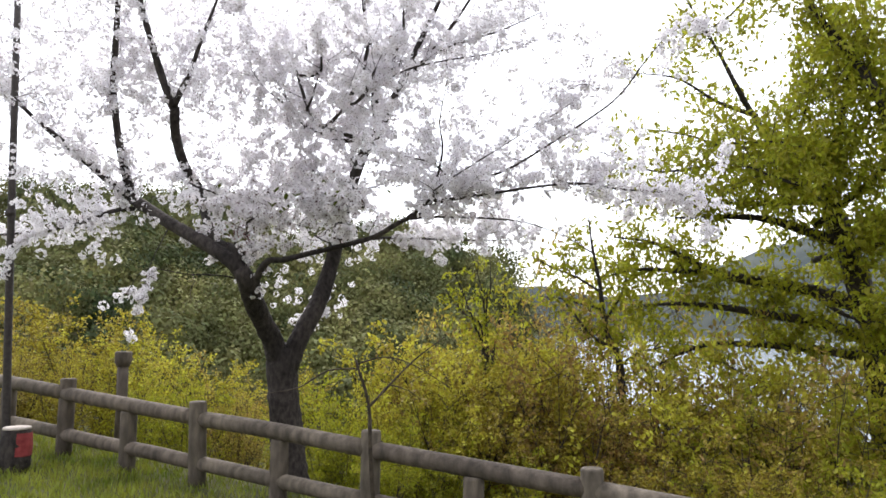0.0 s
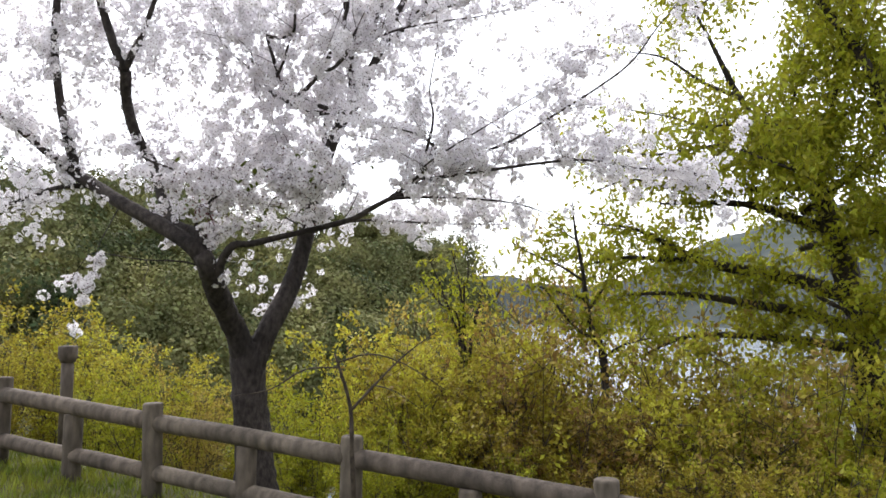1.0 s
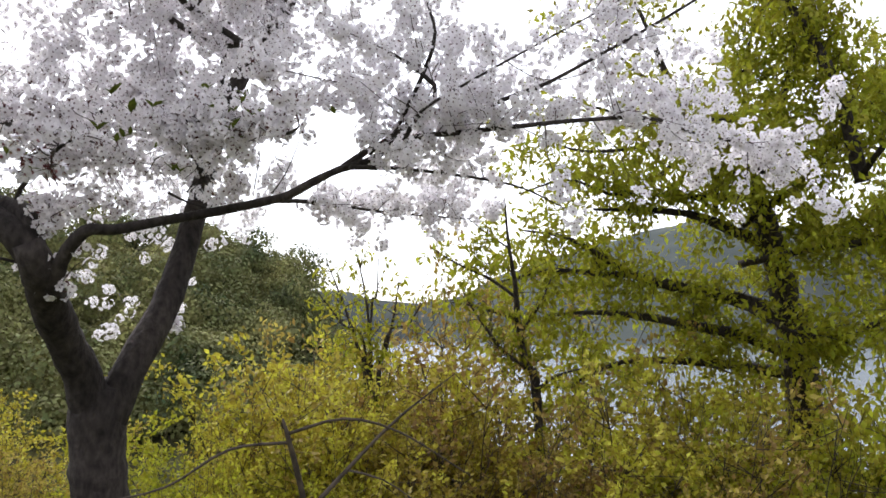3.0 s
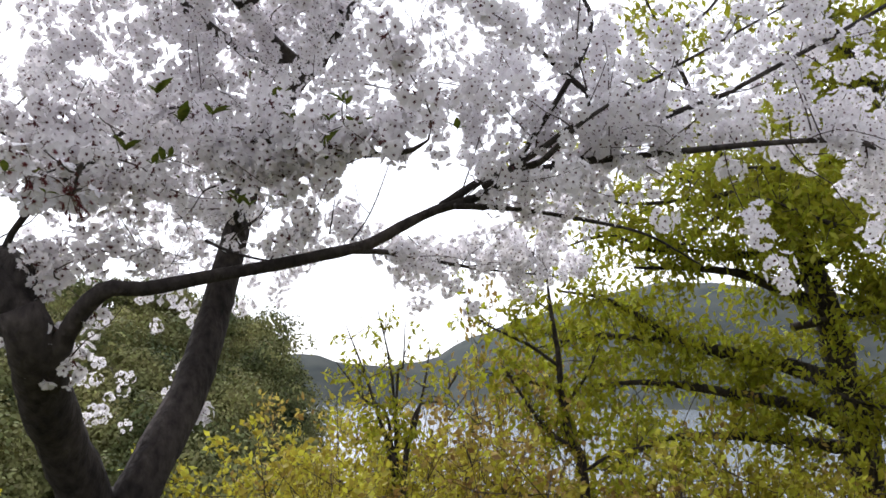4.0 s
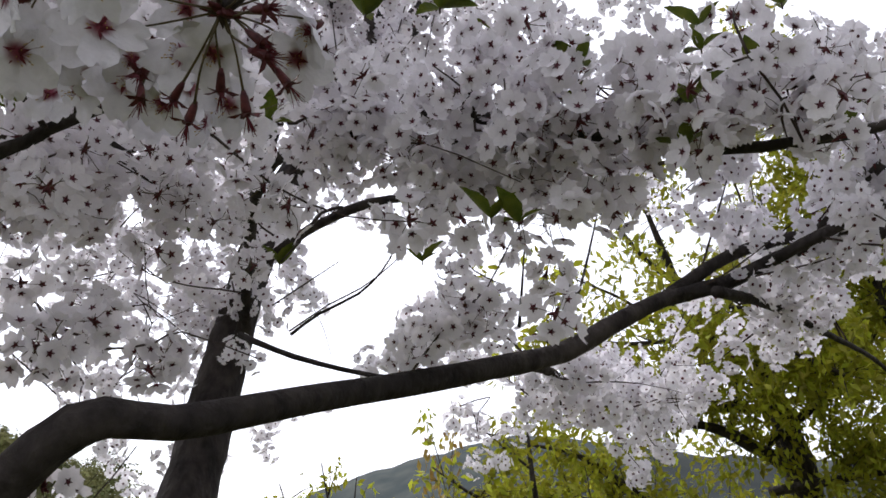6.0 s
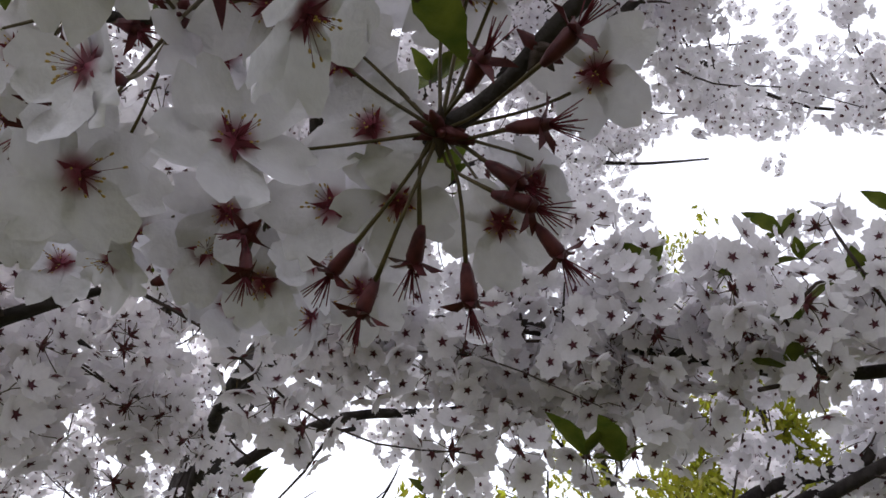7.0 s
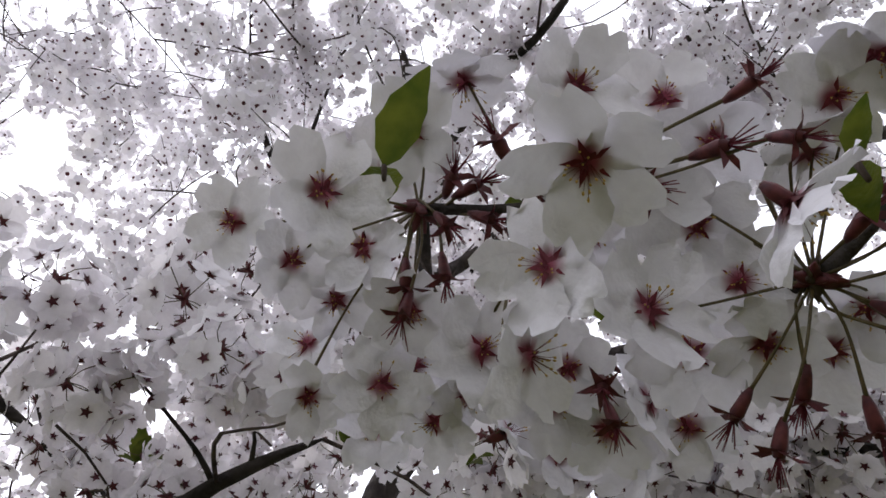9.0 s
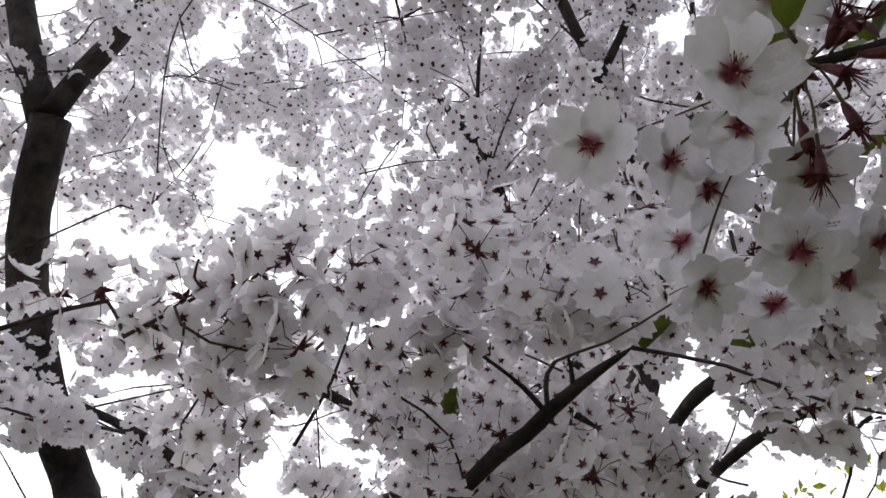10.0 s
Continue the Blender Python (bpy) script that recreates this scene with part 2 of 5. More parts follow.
def terrace(x, y):
    """Height of the grass beside the fence."""
    along = (x - POST0[0]) * ALONG[0] + (y - POST0[1]) * ALONG[1]
    return POST0[2] - 0.66 - 0.077 * along


def past_fence(x, y):
    return (x - POST0[0]) * ACROSS[0] + (y - POST0[1]) * ACROSS[1]


def land(x, y):
    """Height of the one ground sheet: terrace, bank down to the lake, wooded hill, far ridges."""
    s, r, az = past_fence(x, y), np.hypot(x, y), np.degrees(np.arctan2(x, y))
    flat = np.where(r < 40, terrace(x, y), terrace(x * 40 / np.maximum(r, 1), y * 40 / np.maximum(r, 1)))
    bank = np.maximum(0, s - 0.5)
    z = np.maximum(flat - 0.42 * bank ** 1.08, LAKE - 2.5)
    hill = np.interp(az, [-70, -40, -30, -24, -19, -12, -7, -3, 0, 3.2, 5.4, 6.8, 7.6, 8.6], [6.2, 6.6, 6.8, 8.0, 7.4, 6.2, 5.6, 5.8, 5.2, 4.2, 2.4, 0.6, -2.5, -7.0])
    z_hill = 1.3 + 85 * np.tan(np.radians(hill)) - np.abs(r - 85) * np.where(r < 85, 0.42, 0.2)
    z = np.where((s > 0) & (az > -80) & (az < 9), np.maximum(z, z_hill), z)
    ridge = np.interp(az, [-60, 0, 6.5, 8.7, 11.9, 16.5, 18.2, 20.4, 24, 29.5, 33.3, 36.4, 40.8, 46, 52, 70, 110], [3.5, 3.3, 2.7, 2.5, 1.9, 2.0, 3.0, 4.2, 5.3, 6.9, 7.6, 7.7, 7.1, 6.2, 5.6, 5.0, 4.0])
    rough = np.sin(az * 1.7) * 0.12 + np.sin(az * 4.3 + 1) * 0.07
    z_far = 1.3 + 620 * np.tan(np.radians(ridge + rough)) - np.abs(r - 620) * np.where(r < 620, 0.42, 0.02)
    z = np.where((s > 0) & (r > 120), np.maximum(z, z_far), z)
    return z


def build_land():
    rings = np.concatenate([np.linspace(0.2, 14, 60), np.geomspace(14.5, 2600, 150)])
    ang = np.linspace(0, 2 * np.pi, 289)[:-1]
    r, a = np.meshgrid(rings, ang, indexing="ij")
    x, y = r * np.sin(a), r * np.cos(a)
    z = land(x, y) + np.where(r > 12, 0.25, 0.015) * np.sin(x * 1.9 + np.sin(y * 2.3)) * np.cos(y * 1.6)
    v = np.stack([x, y, z], -1).reshape(-1, 3)
    n, m = r.shape
    i, j = np.meshgrid(np.arange(n - 1), np.arange(m), indexing="ij")
    k = (j + 1) % m
    f = np.stack([i * m + j, (i + 1) * m + j, (i + 1) * m + k, i * m + k], -1).reshape(-1, 4).tolist()
    f.append(list(range(m)))
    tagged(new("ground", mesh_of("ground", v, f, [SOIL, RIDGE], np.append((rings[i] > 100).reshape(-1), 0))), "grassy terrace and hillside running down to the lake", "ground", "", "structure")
    me = mesh_of("water", [(-2500, 5, LAKE), (2500, 5, LAKE), (2500, 2500, LAKE), (-2500, 2500, LAKE)], [(0, 1, 2, 3)], [WATER])
    tagged(new("water", me), "pale grey-blue lake below the bank", "lake", "", "structure")


build_land()


# ---- fence of round rails and posts
def round_log(length, r, rng, dome=0.012, sides=14):
    """A log standing on z = 0, slightly uneven, with a worn rounded top edge."""
    zs = [(0, r), (length * 0.33, r), (length * 0.66, r), (length - dome * 1.6, r), (length - dome * 0.5, r * 0.95), (length, r * 0.84)]
    path = np.array([(0, 0, z, q) for z, q in zs])
    return tube(path, sides, rng, 0.005)


def build_fence():
    rng = np.random.default_rng(5)
    fence = thing("fence", "low weathered brown two-rail fence of round posts on the grass edge", "fence", POST0 - (0, 0, 0.66))
    v, f = round_log(0.78, 0.07, rng)
    tall = mesh_of("post", v, f, [FENCE])
    v, f = round_log(0.60, 0.068, rng)
    short = mesh_of("short_post", v, f, [FENCE])
    for k in range(-5, 7):
        post = part("post", tall, fence)
        post.location = Vector(STRIDE * k) - Vector((0, 0, 0.12))
        post.rotation_euler = (rng.normal() * 0.015, rng.normal() * 0.015, rng.uniform(0, 6))
        mid = part("short_post", short, fence)
        mid.location = Vector(STRIDE * (k + 0.5)) - Vector((0, 0, 0.12))
        mid.rotation_euler = (rng.normal() * 0.015, rng.normal() * 0.015, rng.uniform(0, 6))
        for height, r in ((0.53, 0.062), (0.18, 0.058)):
            path = glide([(*(STRIDE * (k + u) + (0, 0, height + rng.normal() * 0.004)), r) for u in (0, 0.33, 0.66, 1.0)], 0.15)
            v, f = tube(path, 14, rng, 0.004)
            part("rail", mesh_of("rail", v, f, [FENCE]), fence)


def build_roadside_pieces():
    rng = np.random.default_rng(6)
    base = Vector((-3.35, 6.23, 0.42))
    base.z = float(terrace(base.x, base.y))
    stump = thing("marker_stump", "short log stump with faded red paint and pale cut top", "stump", base)
    path = np.array([(0, 0, -0.05, 0.125), (0.0, 0, 0.1, 0.12), (0.005, 0, 0.2, 0.115), (0.01, 0, 0.3, 0.11), (0.01, 0, 0.33, 0.1)])
    v, f = tube(path, 16, rng, 0.03)
    part("trunk_piece", mesh_of("trunk_piece", v, f, [BARK]), stump)
    path = np.array([(0.0, 0, 0.12, 0.124), (0.005, 0, 0.2, 0.121), (0.01, 0, 0.3, 0.116)])
    v, f = tube(path, 16, rng, 0.02)
    side = [q for n, q in enumerate(f[:-2]) if n % 16 in (9, 10, 11, 12, 13, 14)]
    used = sorted({k for q in side for k in q})
    v, side = v[used], [[used.index(k) for k in q] for q in side]
    part("paint_band", mesh_of("paint_band", v, side, [RED_PAINT]), stump, "faded red painted band")
    path = np.array([(0.01, 0, 0.32, 0.105), (0.01, 0, 0.337, 0.1)])
    v, f = tube(path, 16, rng, 0.02)
    part("cut_top", mesh_of("cut_top", v, f, [CUT_WOOD]), stump, "pale sawn top")
    foot = Vector((-3.58, 6.50, 0.78))
    foot.z = float(terrace(foot.x, foot.y)) - 0.05
    pole = thing("lamp_post", "slim dark painted iron pole beside the fence", "pole", foot)
    v, f = tube(np.array([(0, 0, 0, 0.035), (0, 0, 0.3, 0.034), (-0.03, 0, 1.2, 0.032), (-0.07, 0, 2.6, 0.03), (-0.11, 0, 4.2, 0.028)]), 12, rng, 0.004)
    part("shaft", mesh_of("shaft", v, f, [IRON]), pole)
    v, f = tube(np.array([(0, 0, 0, 0.06), (0, 0, 0.06, 0.058), (0, 0, 0.08, 0.04)]), 12, rng, 0.0)
    part("collar", mesh_of("collar", v, f, [IRON]), pole)
    v, f = tube(np.array([(-0.062, 0, 2.1, 0.04), (-0.063, 0, 2.16, 0.04)]), 12, rng, 0.0)
    part("band", mesh_of("band", v, f, [IRON]), pole)
    old = Vector((-3.12, 7.71, 0.73))
    old.z = float(land(np.array(old.x), np.array(old.y)))
    post = thing("old_post", "weathered grey post with a wider cap among the shrubs", "post", old)
    top = (Vector((-3.12, 7.68, 1.05)) - old).z
    v, f = tube(np.array([(0, 0, -0.1, 0.06), (0, 0, top * 0.5, 0.055), (0, 0, top - 0.14, 0.055)]), 12, rng, 0.01)
    part("shaft", mesh_of("shaft", v, f, [FENCE]), post)
    v, f = tube(np.array([(0, 0, top - 0.15, 0.06), (0, 0, top - 0.10, 0.085), (0, 0, top - 0.01, 0.085), (0, 0, top, 0.07)]), 12, rng, 0.01)
    part("cap", mesh_of("cap", v, f, [FENCE]), post)


build_fence()
build_roadside_pieces()


# ---- the cherry tree
tree_rng = np.random.default_rng(11)
CHERRY = thing("cherry_tree", "old cherry tree in full white bloom with dark bark", "tree", (-1.29, 6.97, -0.06))
ROOT = np.array(CHERRY.location)
BRANCHES = []


def joined_to_tree(points):
    """Leads the thick end of a bough back, in a bend, to the nearest stouter limb."""
    if points[-1][3] > points[0][3]:
        points = points[::-1]
    end, r = np.array(points[0][:3]), points[0][3]
    way = end - np.array(points[1][:3])
    way /= np.linalg.norm(way)
    best = None
    for path, _ in BRANCHES:
        for p in path[::3]:
            gap = p[:3] - end
            cost = np.linalg.norm(gap) * (1.6 - 0.6 * (gap @ way) / (np.linalg.norm(gap) + 1e-6))
            if p[3] > r * 1.05 and p[2] > 1.6 and (best is None or cost < best[0]):
                best = (cost, p)
    if best is None or np.linalg.norm(best[1][:3] - end) > 2.2:
        return points
    foot = best[1][:3]
    bend = (foot + end) / 2 + way * np.linalg.norm(foot - end) * 0.22
    return [(*foot, r * 1.3), (*bend, r * 1.15), *points]


def limb(name, points, knot=0.04, bloom=1.0, label=""):
    """A limb of the cherry through control points (x, y, z, radius)."""
    if name == "bough":
        points = joined_to_tree(list(points))
        tip = np.array(points[-1]) * 2 - np.array(points[-2])
        points = [*points, (*(np.array(points[-1][:3]) * 0.6 + tip[:3] * 0.4), points[-1][3] * 0.25)]
    path = glide(points, 0.05 if points[0][3] > 0.03 else 0.04)
    path[:, :3] += np.cumsum(tree_rng.normal(size=(len(path), 3)), axis=0) * 0.0004
    v, f = tube(path, 14 if points[0][3] > 0.03 else 8, tree_rng, knot)
    part(name, mesh_of(name, v - ROOT, f, [BARK]), CHERRY, label)
    BRANCHES.append((path, bloom))
    return path


limb("trunk", [(-1.23, 6.74, -0.25, 0.2), (-1.25, 6.71, 0.09, 0.16), (-1.27, 6.68, 0.43, 0.145), (-1.30, 6.64, 0.77, 0.135), (-1.31, 6.62, 1.01, 0.132), (-1.30, 6.58, 1.14, 0.1)], 0.03, 0, "stout furrowed dark trunk")
limb("main_stem", [(-1.33, 6.62, 0.96, 0.1), (-1.37, 6.53, 1.18, 0.092), (-1.42, 6.42, 1.32, 0.085), (-1.47, 6.20, 1.53, 0.08), (-1.48, 6.02, 1.67, 0.078), (-1.52, 5.97, 1.77, 0.063)], 0.03, 0)
limb("second_stem", [(-1.26, 6.62, 0.96, 0.095), (-1.17, 6.65, 1.21, 0.085), (-1.04, 6.77, 1.50, 0.077), (-0.955, 6.89, 1.81, 0.07), (-0.89, 6.96, 2.12, 0.062), (-0.80, 7.02, 2.53, 0.054), (-0.67, 6.99, 2.90, 0.049), (-0.54, 6.97, 3.10, 0.048)], 0.03, 0.2)
limb("limb", [(-1.49, 6.05, 1.67, 0.066), (-1.57, 5.99, 1.80, 0.062), (-1.80, 6.08, 1.95, 0.057), (-2.19, 6.26, 2.16, 0.052), (-2.45, 6.45, 2.31, 0.05), (-2.61, 6.54, 2.40, 0.046)], 0.03, 0.35)
limb("limb", [(-2.60, 6.54, 2.39, 0.042), (-2.69, 6.52, 2.66, 0.036), (-2.76, 6.48, 3.05, 0.032), (-2.75, 6.35, 3.41, 0.028), (-2.68, 6.21, 3.80, 0.025), (-2.62, 6.06, 4.32, 0.02), (-2.62, 5.90, 4.96, 0.012)], 0.03, 0.9)
limb("limb", [(-2.60, 6.54, 2.39, 0.034), (-2.86, 6.53, 2.59, 0.03), (-3.23, 6.60, 2.89, 0.026), (-3.58, 6.68, 3.16, 0.02), (-3.94, 6.75, 3.48, 0.014), (-4.47, 6.82, 3.82, 0.008)], 0.03, 1.0)
limb("limb", [(-2.54, 6.55, 2.33, 0.026), (-2.79, 6.55, 2.30, 0.018), (-3.18, 6.57, 2.17, 0.014), (-3.68, 6.68, 2.12, 0.01), (-4.29, 6.78, 2.10, 0.006)], 0.03, 0.9)
limb("great_limb", [(-1.45, 6.12, 1.550, 0.0460), (-1.39, 5.98, 1.690, 0.0310), (-1.32, 5.91, 1.790, 0.0284), (-1.26, 5.89, 1.828, 0.0258), (-1.18, 5.90, 1.828, 0.0232), (-1.00, 5.95, 1.878, 0.0219), (-0.81, 6.00, 1.928, 0.0215), (-0.63, 6.02, 1.978, 0.0211), (-0.46, 6.02, 2.028, 0.0202), (-0.36, 6.00, 2.088, 0.0189), (-0.23, 5.97, 2.158, 0.0172), (-0.10, 5.92, 2.198, 0.0158), (0.03, 5.82, 2.268, 0.0144), (0.17, 5.68, 2.288, 0.0124), (0.28, 5.58, 2.338, 0.0110), (0.41, 5.50, 2.410, 0.0100), (0.56, 5.44, 2.470, 0.0089), (0.68, 5.38, 2.530, 0.0076), (1.23, 5.17, 2.870, 0.0062), (1.46, 5.15, 3.150, 0.0048), (1.59, 5.13, 3.310, 0.0028)], 0.025, 0.38, "long dark limb reaching out level over the bank")
limb("limb", [(-0.21, 5.97, 2.17, 0.016), (-0.08, 5.92, 2.26, 0.014), (-0.01, 5.82, 2.28, 0.012), (0.01, 5.62, 2.25, 0.011), (0.00, 5.42, 2.26, 0.009), (0.10, 5.32, 2.35, 0.006), (0.87, 5.28, 2.83, 0.003)], 0.03, 0.5)
limb("limb", [(-0.19, 5.87, 2.15, 0.013), (0.01, 5.92, 2.17, 0.01), (0.33, 6.02, 2.18, 0.008), (0.72, 6.12, 2.16, 0.006), (1.07, 6.22, 2.06, 0.003)], 0.03, 0.5)
limb("limb", [(-0.52, 6.07, 2.01, 0.012), (-0.34, 6.22, 2.04, 0.01), (-0.16, 6.37, 2.05, 0.008), (0.19, 6.62, 2.06, 0.006), (0.70, 6.92, 2.09, 0.003)], 0.03, 1.3)
limb("limb", [(0.06, 5.62, 2.25, 0.012), (0.93, 5.33, 2.33, 0.009), (1.36, 5.43, 2.31, 0.007), (1.90, 5.53, 2.29, 0.003)], 0.03, 1.4)
limb("limb", [(-0.12, 5.78, 2.20, 0.012), (0.09, 5.43, 2.37, 0.01), (-0.01, 5.42, 2.49, 0.008), (-0.15, 5.31, 2.51, 0.005)], 0.03, 0.6)
limb("limb", [(-0.03, 5.78, 2.24, 0.01), (0.06, 5.36, 2.56, 0.008), (0.04, 5.39, 2.79, 0.005), (0.09, 5.46, 3.09, 0.003)], 0.03, 0.6)
limb("bare_twig", [(-0.53, 5.98, 2.03, 0.004), (-0.49, 5.95, 2.09, 0.003), (-0.45, 5.95, 2.18, 0.0025), (-0.41, 5.95, 2.30, 0.0015)], 0.03, 0.0)
limb("bare_twig", [(-0.61, 5.95, 2.04, 0.003), (-0.60, 5.95, 2.12, 0.0022), (-0.59, 5.95, 2.21, 0.0012)], 0.03, 0.0)
limb("bare_twig", [(-0.47, 5.95, 2.12, 0.002), (-0.51, 5.95, 2.16, 0.0015), (-0.53, 5.95, 2.25, 0.001)], 0.03, 0.0)
limb("bare_twig", [(-0.89, 6.38, 2.10, 0.002), (-0.83, 6.32, 2.15, 0.0018), (-0.78, 6.27, 2.18, 0.0015), (-0.73, 6.21, 2.23, 0.0012), (-0.72, 6.18, 2.27, 0.0008)], 0.03, 0.0)
limb("bare_twig", [(-0.93, 6.38, 2.15, 0.002), (-0.88, 6.33, 2.19, 0.0015), (-0.83, 6.27, 2.23, 0.0008)], 0.03, 0.0)
limb("drooping_twig", [(-1.46, 6.11, 1.66, 0.008), (-1.66, 6.00, 1.71, 0.006), (-1.92, 5.90, 1.72, 0.004), (-2.22, 5.90, 1.76, 0.003), (-2.33, 5.91, 1.65, 0.002)], 0.03, 0.25)
limb("drooping_twig", [(-2.19, 6.27, 2.14, 0.006), (-2.19, 6.08, 1.98, 0.004), (-2.24, 6.00, 1.79, 0.003), (-2.31, 5.98, 1.48, 0.0015)], 0.03, 0.2)
limb("limb", [(-1.50, 6.06, 1.66, 0.055), (-1.55, 6.03, 1.89, 0.047), (-1.85, 6.35, 2.04, 0.044), (-2.10, 6.70, 2.52, 0.042), (-2.16, 6.48, 2.69, 0.041), (-2.20, 6.35, 2.92, 0.04), (-2.17, 6.21, 3.13, 0.042)], 0.03, 0.35)
limb("limb", [(-2.18, 6.22, 3.13, 0.036), (-2.24, 6.19, 3.29, 0.034), (-2.29, 6.14, 3.47, 0.03), (-2.37, 6.08, 3.77, 0.024), (-2.50, 5.95, 4.39, 0.014)], 0.03, 0.7)
limb("limb", [(-2.17, 6.21, 3.13, 0.028), (-2.11, 6.17, 3.24, 0.025), (-2.05, 6.14, 3.33, 0.023), (-1.98, 6.08, 3.45, 0.02), (-1.87, 6.02, 3.71, 0.014), (-1.68, 5.89, 4.10, 0.008)], 0.03, 0.8)
limb("limb", [(-0.53, 6.87, 3.06, 0.036), (-0.55, 6.79, 3.35, 0.032), (-0.57, 6.71, 3.69, 0.024), (-0.63, 6.58, 4.06, 0.016), (-0.65, 6.33, 4.52, 0.01)], 0.03, 0.8)
limb("limb", [(-0.53, 6.87, 3.06, 0.04), (-0.43, 6.85, 3.29, 0.036), (-0.32, 6.83, 3.52, 0.034), (-0.15, 6.74, 3.87, 0.025), (0.04, 6.65, 4.26, 0.018), (0.22, 6.50, 4.77, 0.01)], 0.03, 0.8)
limb("limb", [(-0.30, 6.82, 3.54, 0.026), (-0.06, 6.70, 3.75, 0.021), (0.13, 6.58, 3.96, 0.016), (0.30, 6.46, 4.17, 0.012), (0.54, 6.32, 4.52, 0.007)], 0.03, 0.9)
limb("limb", [(-0.04, 6.70, 3.77, 0.015), (0.25, 6.59, 3.84, 0.011), (0.57, 6.48, 3.90, 0.007), (0.93, 6.37, 4.03, 0.004)], 0.03, 0.9)
limb("limb", [(-0.56, 6.72, 3.59, 0.016), (-0.41, 6.70, 3.82, 0.02), (-0.28, 6.58, 3.99, 0.015), (-0.20, 6.44, 4.37, 0.008)], 0.03, 0.8)
limb("limb", [(-0.36, 6.83, 3.50, 0.012), (-0.50, 6.71, 3.72, 0.009), (-0.62, 6.59, 3.91, 0.007), (-0.65, 6.46, 4.22, 0.004)], 0.03, 0.8)
# boughs seen from beneath
limb("limb", [(-0.885, 6.96, 2.14, 0.02), (-0.86, 6.90, 2.24, 0.017), (-0.887, 6.802, 2.334, 0.0150), (-0.821, 6.674, 2.412, 0.0135), (-0.756, 6.562, 2.450, 0.0120), (-0.686, 6.470, 2.475, 0.0115), (-0.628, 6.413, 2.478, 0.0105), (-0.565, 6.354, 2.472, 0.0090), (-0.477, 6.266, 2.475, 0.0060), (-0.397, 6.161, 2.493, 0.0030)], 0.05, 0.5)
limb("bough", [(-1.43, 6.87, 2.56, 0.0179), (-1.21, 6.68, 2.61, 0.0165), (-1.11, 6.54, 2.63, 0.0145), (-1.04, 6.38, 2.63, 0.0124), (-1.03, 6.26, 2.58, 0.0069)], 0.04, 0.8)
limb("bough", [(-1.07, 6.47, 2.65, 0.0083), (-1.13, 6.60, 2.67, 0.0069), (-1.26, 6.80, 2.71, 0.0055)], 0.04, 1.0)
limb("bough", [(-2.043, 6.300, 2.502, 0.0068), (-1.950, 6.317, 2.461, 0.008), (-1.87, 6.40, 2.44, 0.0091), (-1.81, 6.57, 2.42, 0.0103)], 0.04, 0.8)
limb("bough", [(-1.672, 5.943, 2.320, 0.0047), (-1.610, 5.999, 2.304, 0.0065), (-1.543, 6.052, 2.291, 0.0071), (-1.461, 6.230, 2.333, 0.0083), (-1.37, 6.44, 2.45, 0.0092), (-1.29, 6.60, 2.57, 0.0098)], 0.04, 0.9)
limb("bough", [(-1.10, 5.94, 3.32, 0.012), (-1.06, 5.99, 3.18, 0.013), (-1.03, 6.02, 3.06, 0.014), (-1.00, 6.08, 2.99, 0.014), (-0.92, 6.23, 2.96, 0.016)], 0.04, 0.8)
limb("bough", [(-1.03, 6.02, 3.06, 0.011), (-0.98, 5.95, 3.13, 0.009), (-0.94, 5.87, 3.21, 0.007)], 0.04, 0.8)
limb("bough", [(-1.12, 6.47, 3.05, 0.017), (-1.20, 6.33, 3.14, 0.014), (-1.30, 6.23, 3.20, 0.01), (-1.39, 6.13, 3.26, 0.006), (-1.44, 6.01, 3.32, 0.003)], 0.04, 1.0)
limb("bough", [(-1.22, 6.50, 2.96, 0.005), (-1.24, 6.22, 3.20, 0.005), (-1.24, 6.04, 3.32, 0.003)], 0.04, 1.0)
limb("bough", [(-0.81, 7.27, 2.71, 0.022), (-0.79, 7.11, 2.88, 0.02), (-0.77, 6.96, 3.03, 0.016), (-0.75, 6.74, 3.11, 0.012)], 0.04, 0.8)
limb("bough", [(-0.89, 5.78, 3.29, 0.01), (-0.86, 5.64, 3.31, 0.009), (-0.84, 5.51, 3.33, 0.006)], 0.04, 0.9)
limb("bough", [(-0.56, 5.85, 3.32, 0.015), (-0.53, 5.68, 3.36, 0.014), (-0.50, 5.54, 3.39, 0.013), (-0.49, 5.40, 3.43, 0.009)], 0.04, 0.8)
limb("bough", [(-0.35, 5.89, 3.31, 0.01), (-0.30, 5.66, 3.39, 0.012), (-0.23, 5.44, 3.46, 0.011), (-0.22, 5.26, 3.53, 0.008)], 0.04, 0.8)
limb("limb", [(-0.83, 6.97, 2.20, 0.016), (-0.93, 6.62, 2.36, 0.014), (-1.00, 6.20, 2.38, 0.012), (-0.90, 5.78, 2.29, 0.010), (-0.70, 5.58, 2.21, 0.009), (-0.580, 5.501, 2.185, 0.0085), (-0.520, 5.408, 2.168, 0.008), (-0.489, 5.331, 2.157, 0.007), (-0.47, 5.25, 2.16, 0.003)], 0.04, 0.5)
limb("bough", [(-0.62, 5.81, 3.05, 0.012), (-0.54, 5.71, 3.09, 0.013), (-0.50, 5.64, 3.14, 0.012), (-0.45, 5.54, 3.21, 0.01)], 0.04, 0.9)
limb("bough", [(-0.45, 5.73, 3.17, 0.008), (-0.20, 5.74, 3.30, 0.007), (0.11, 5.75, 3.38, 0.006), (0.37, 5.70, 3.40, 0.005), (0.53, 5.59, 3.40, 0.003)], 0.04, 0.9)
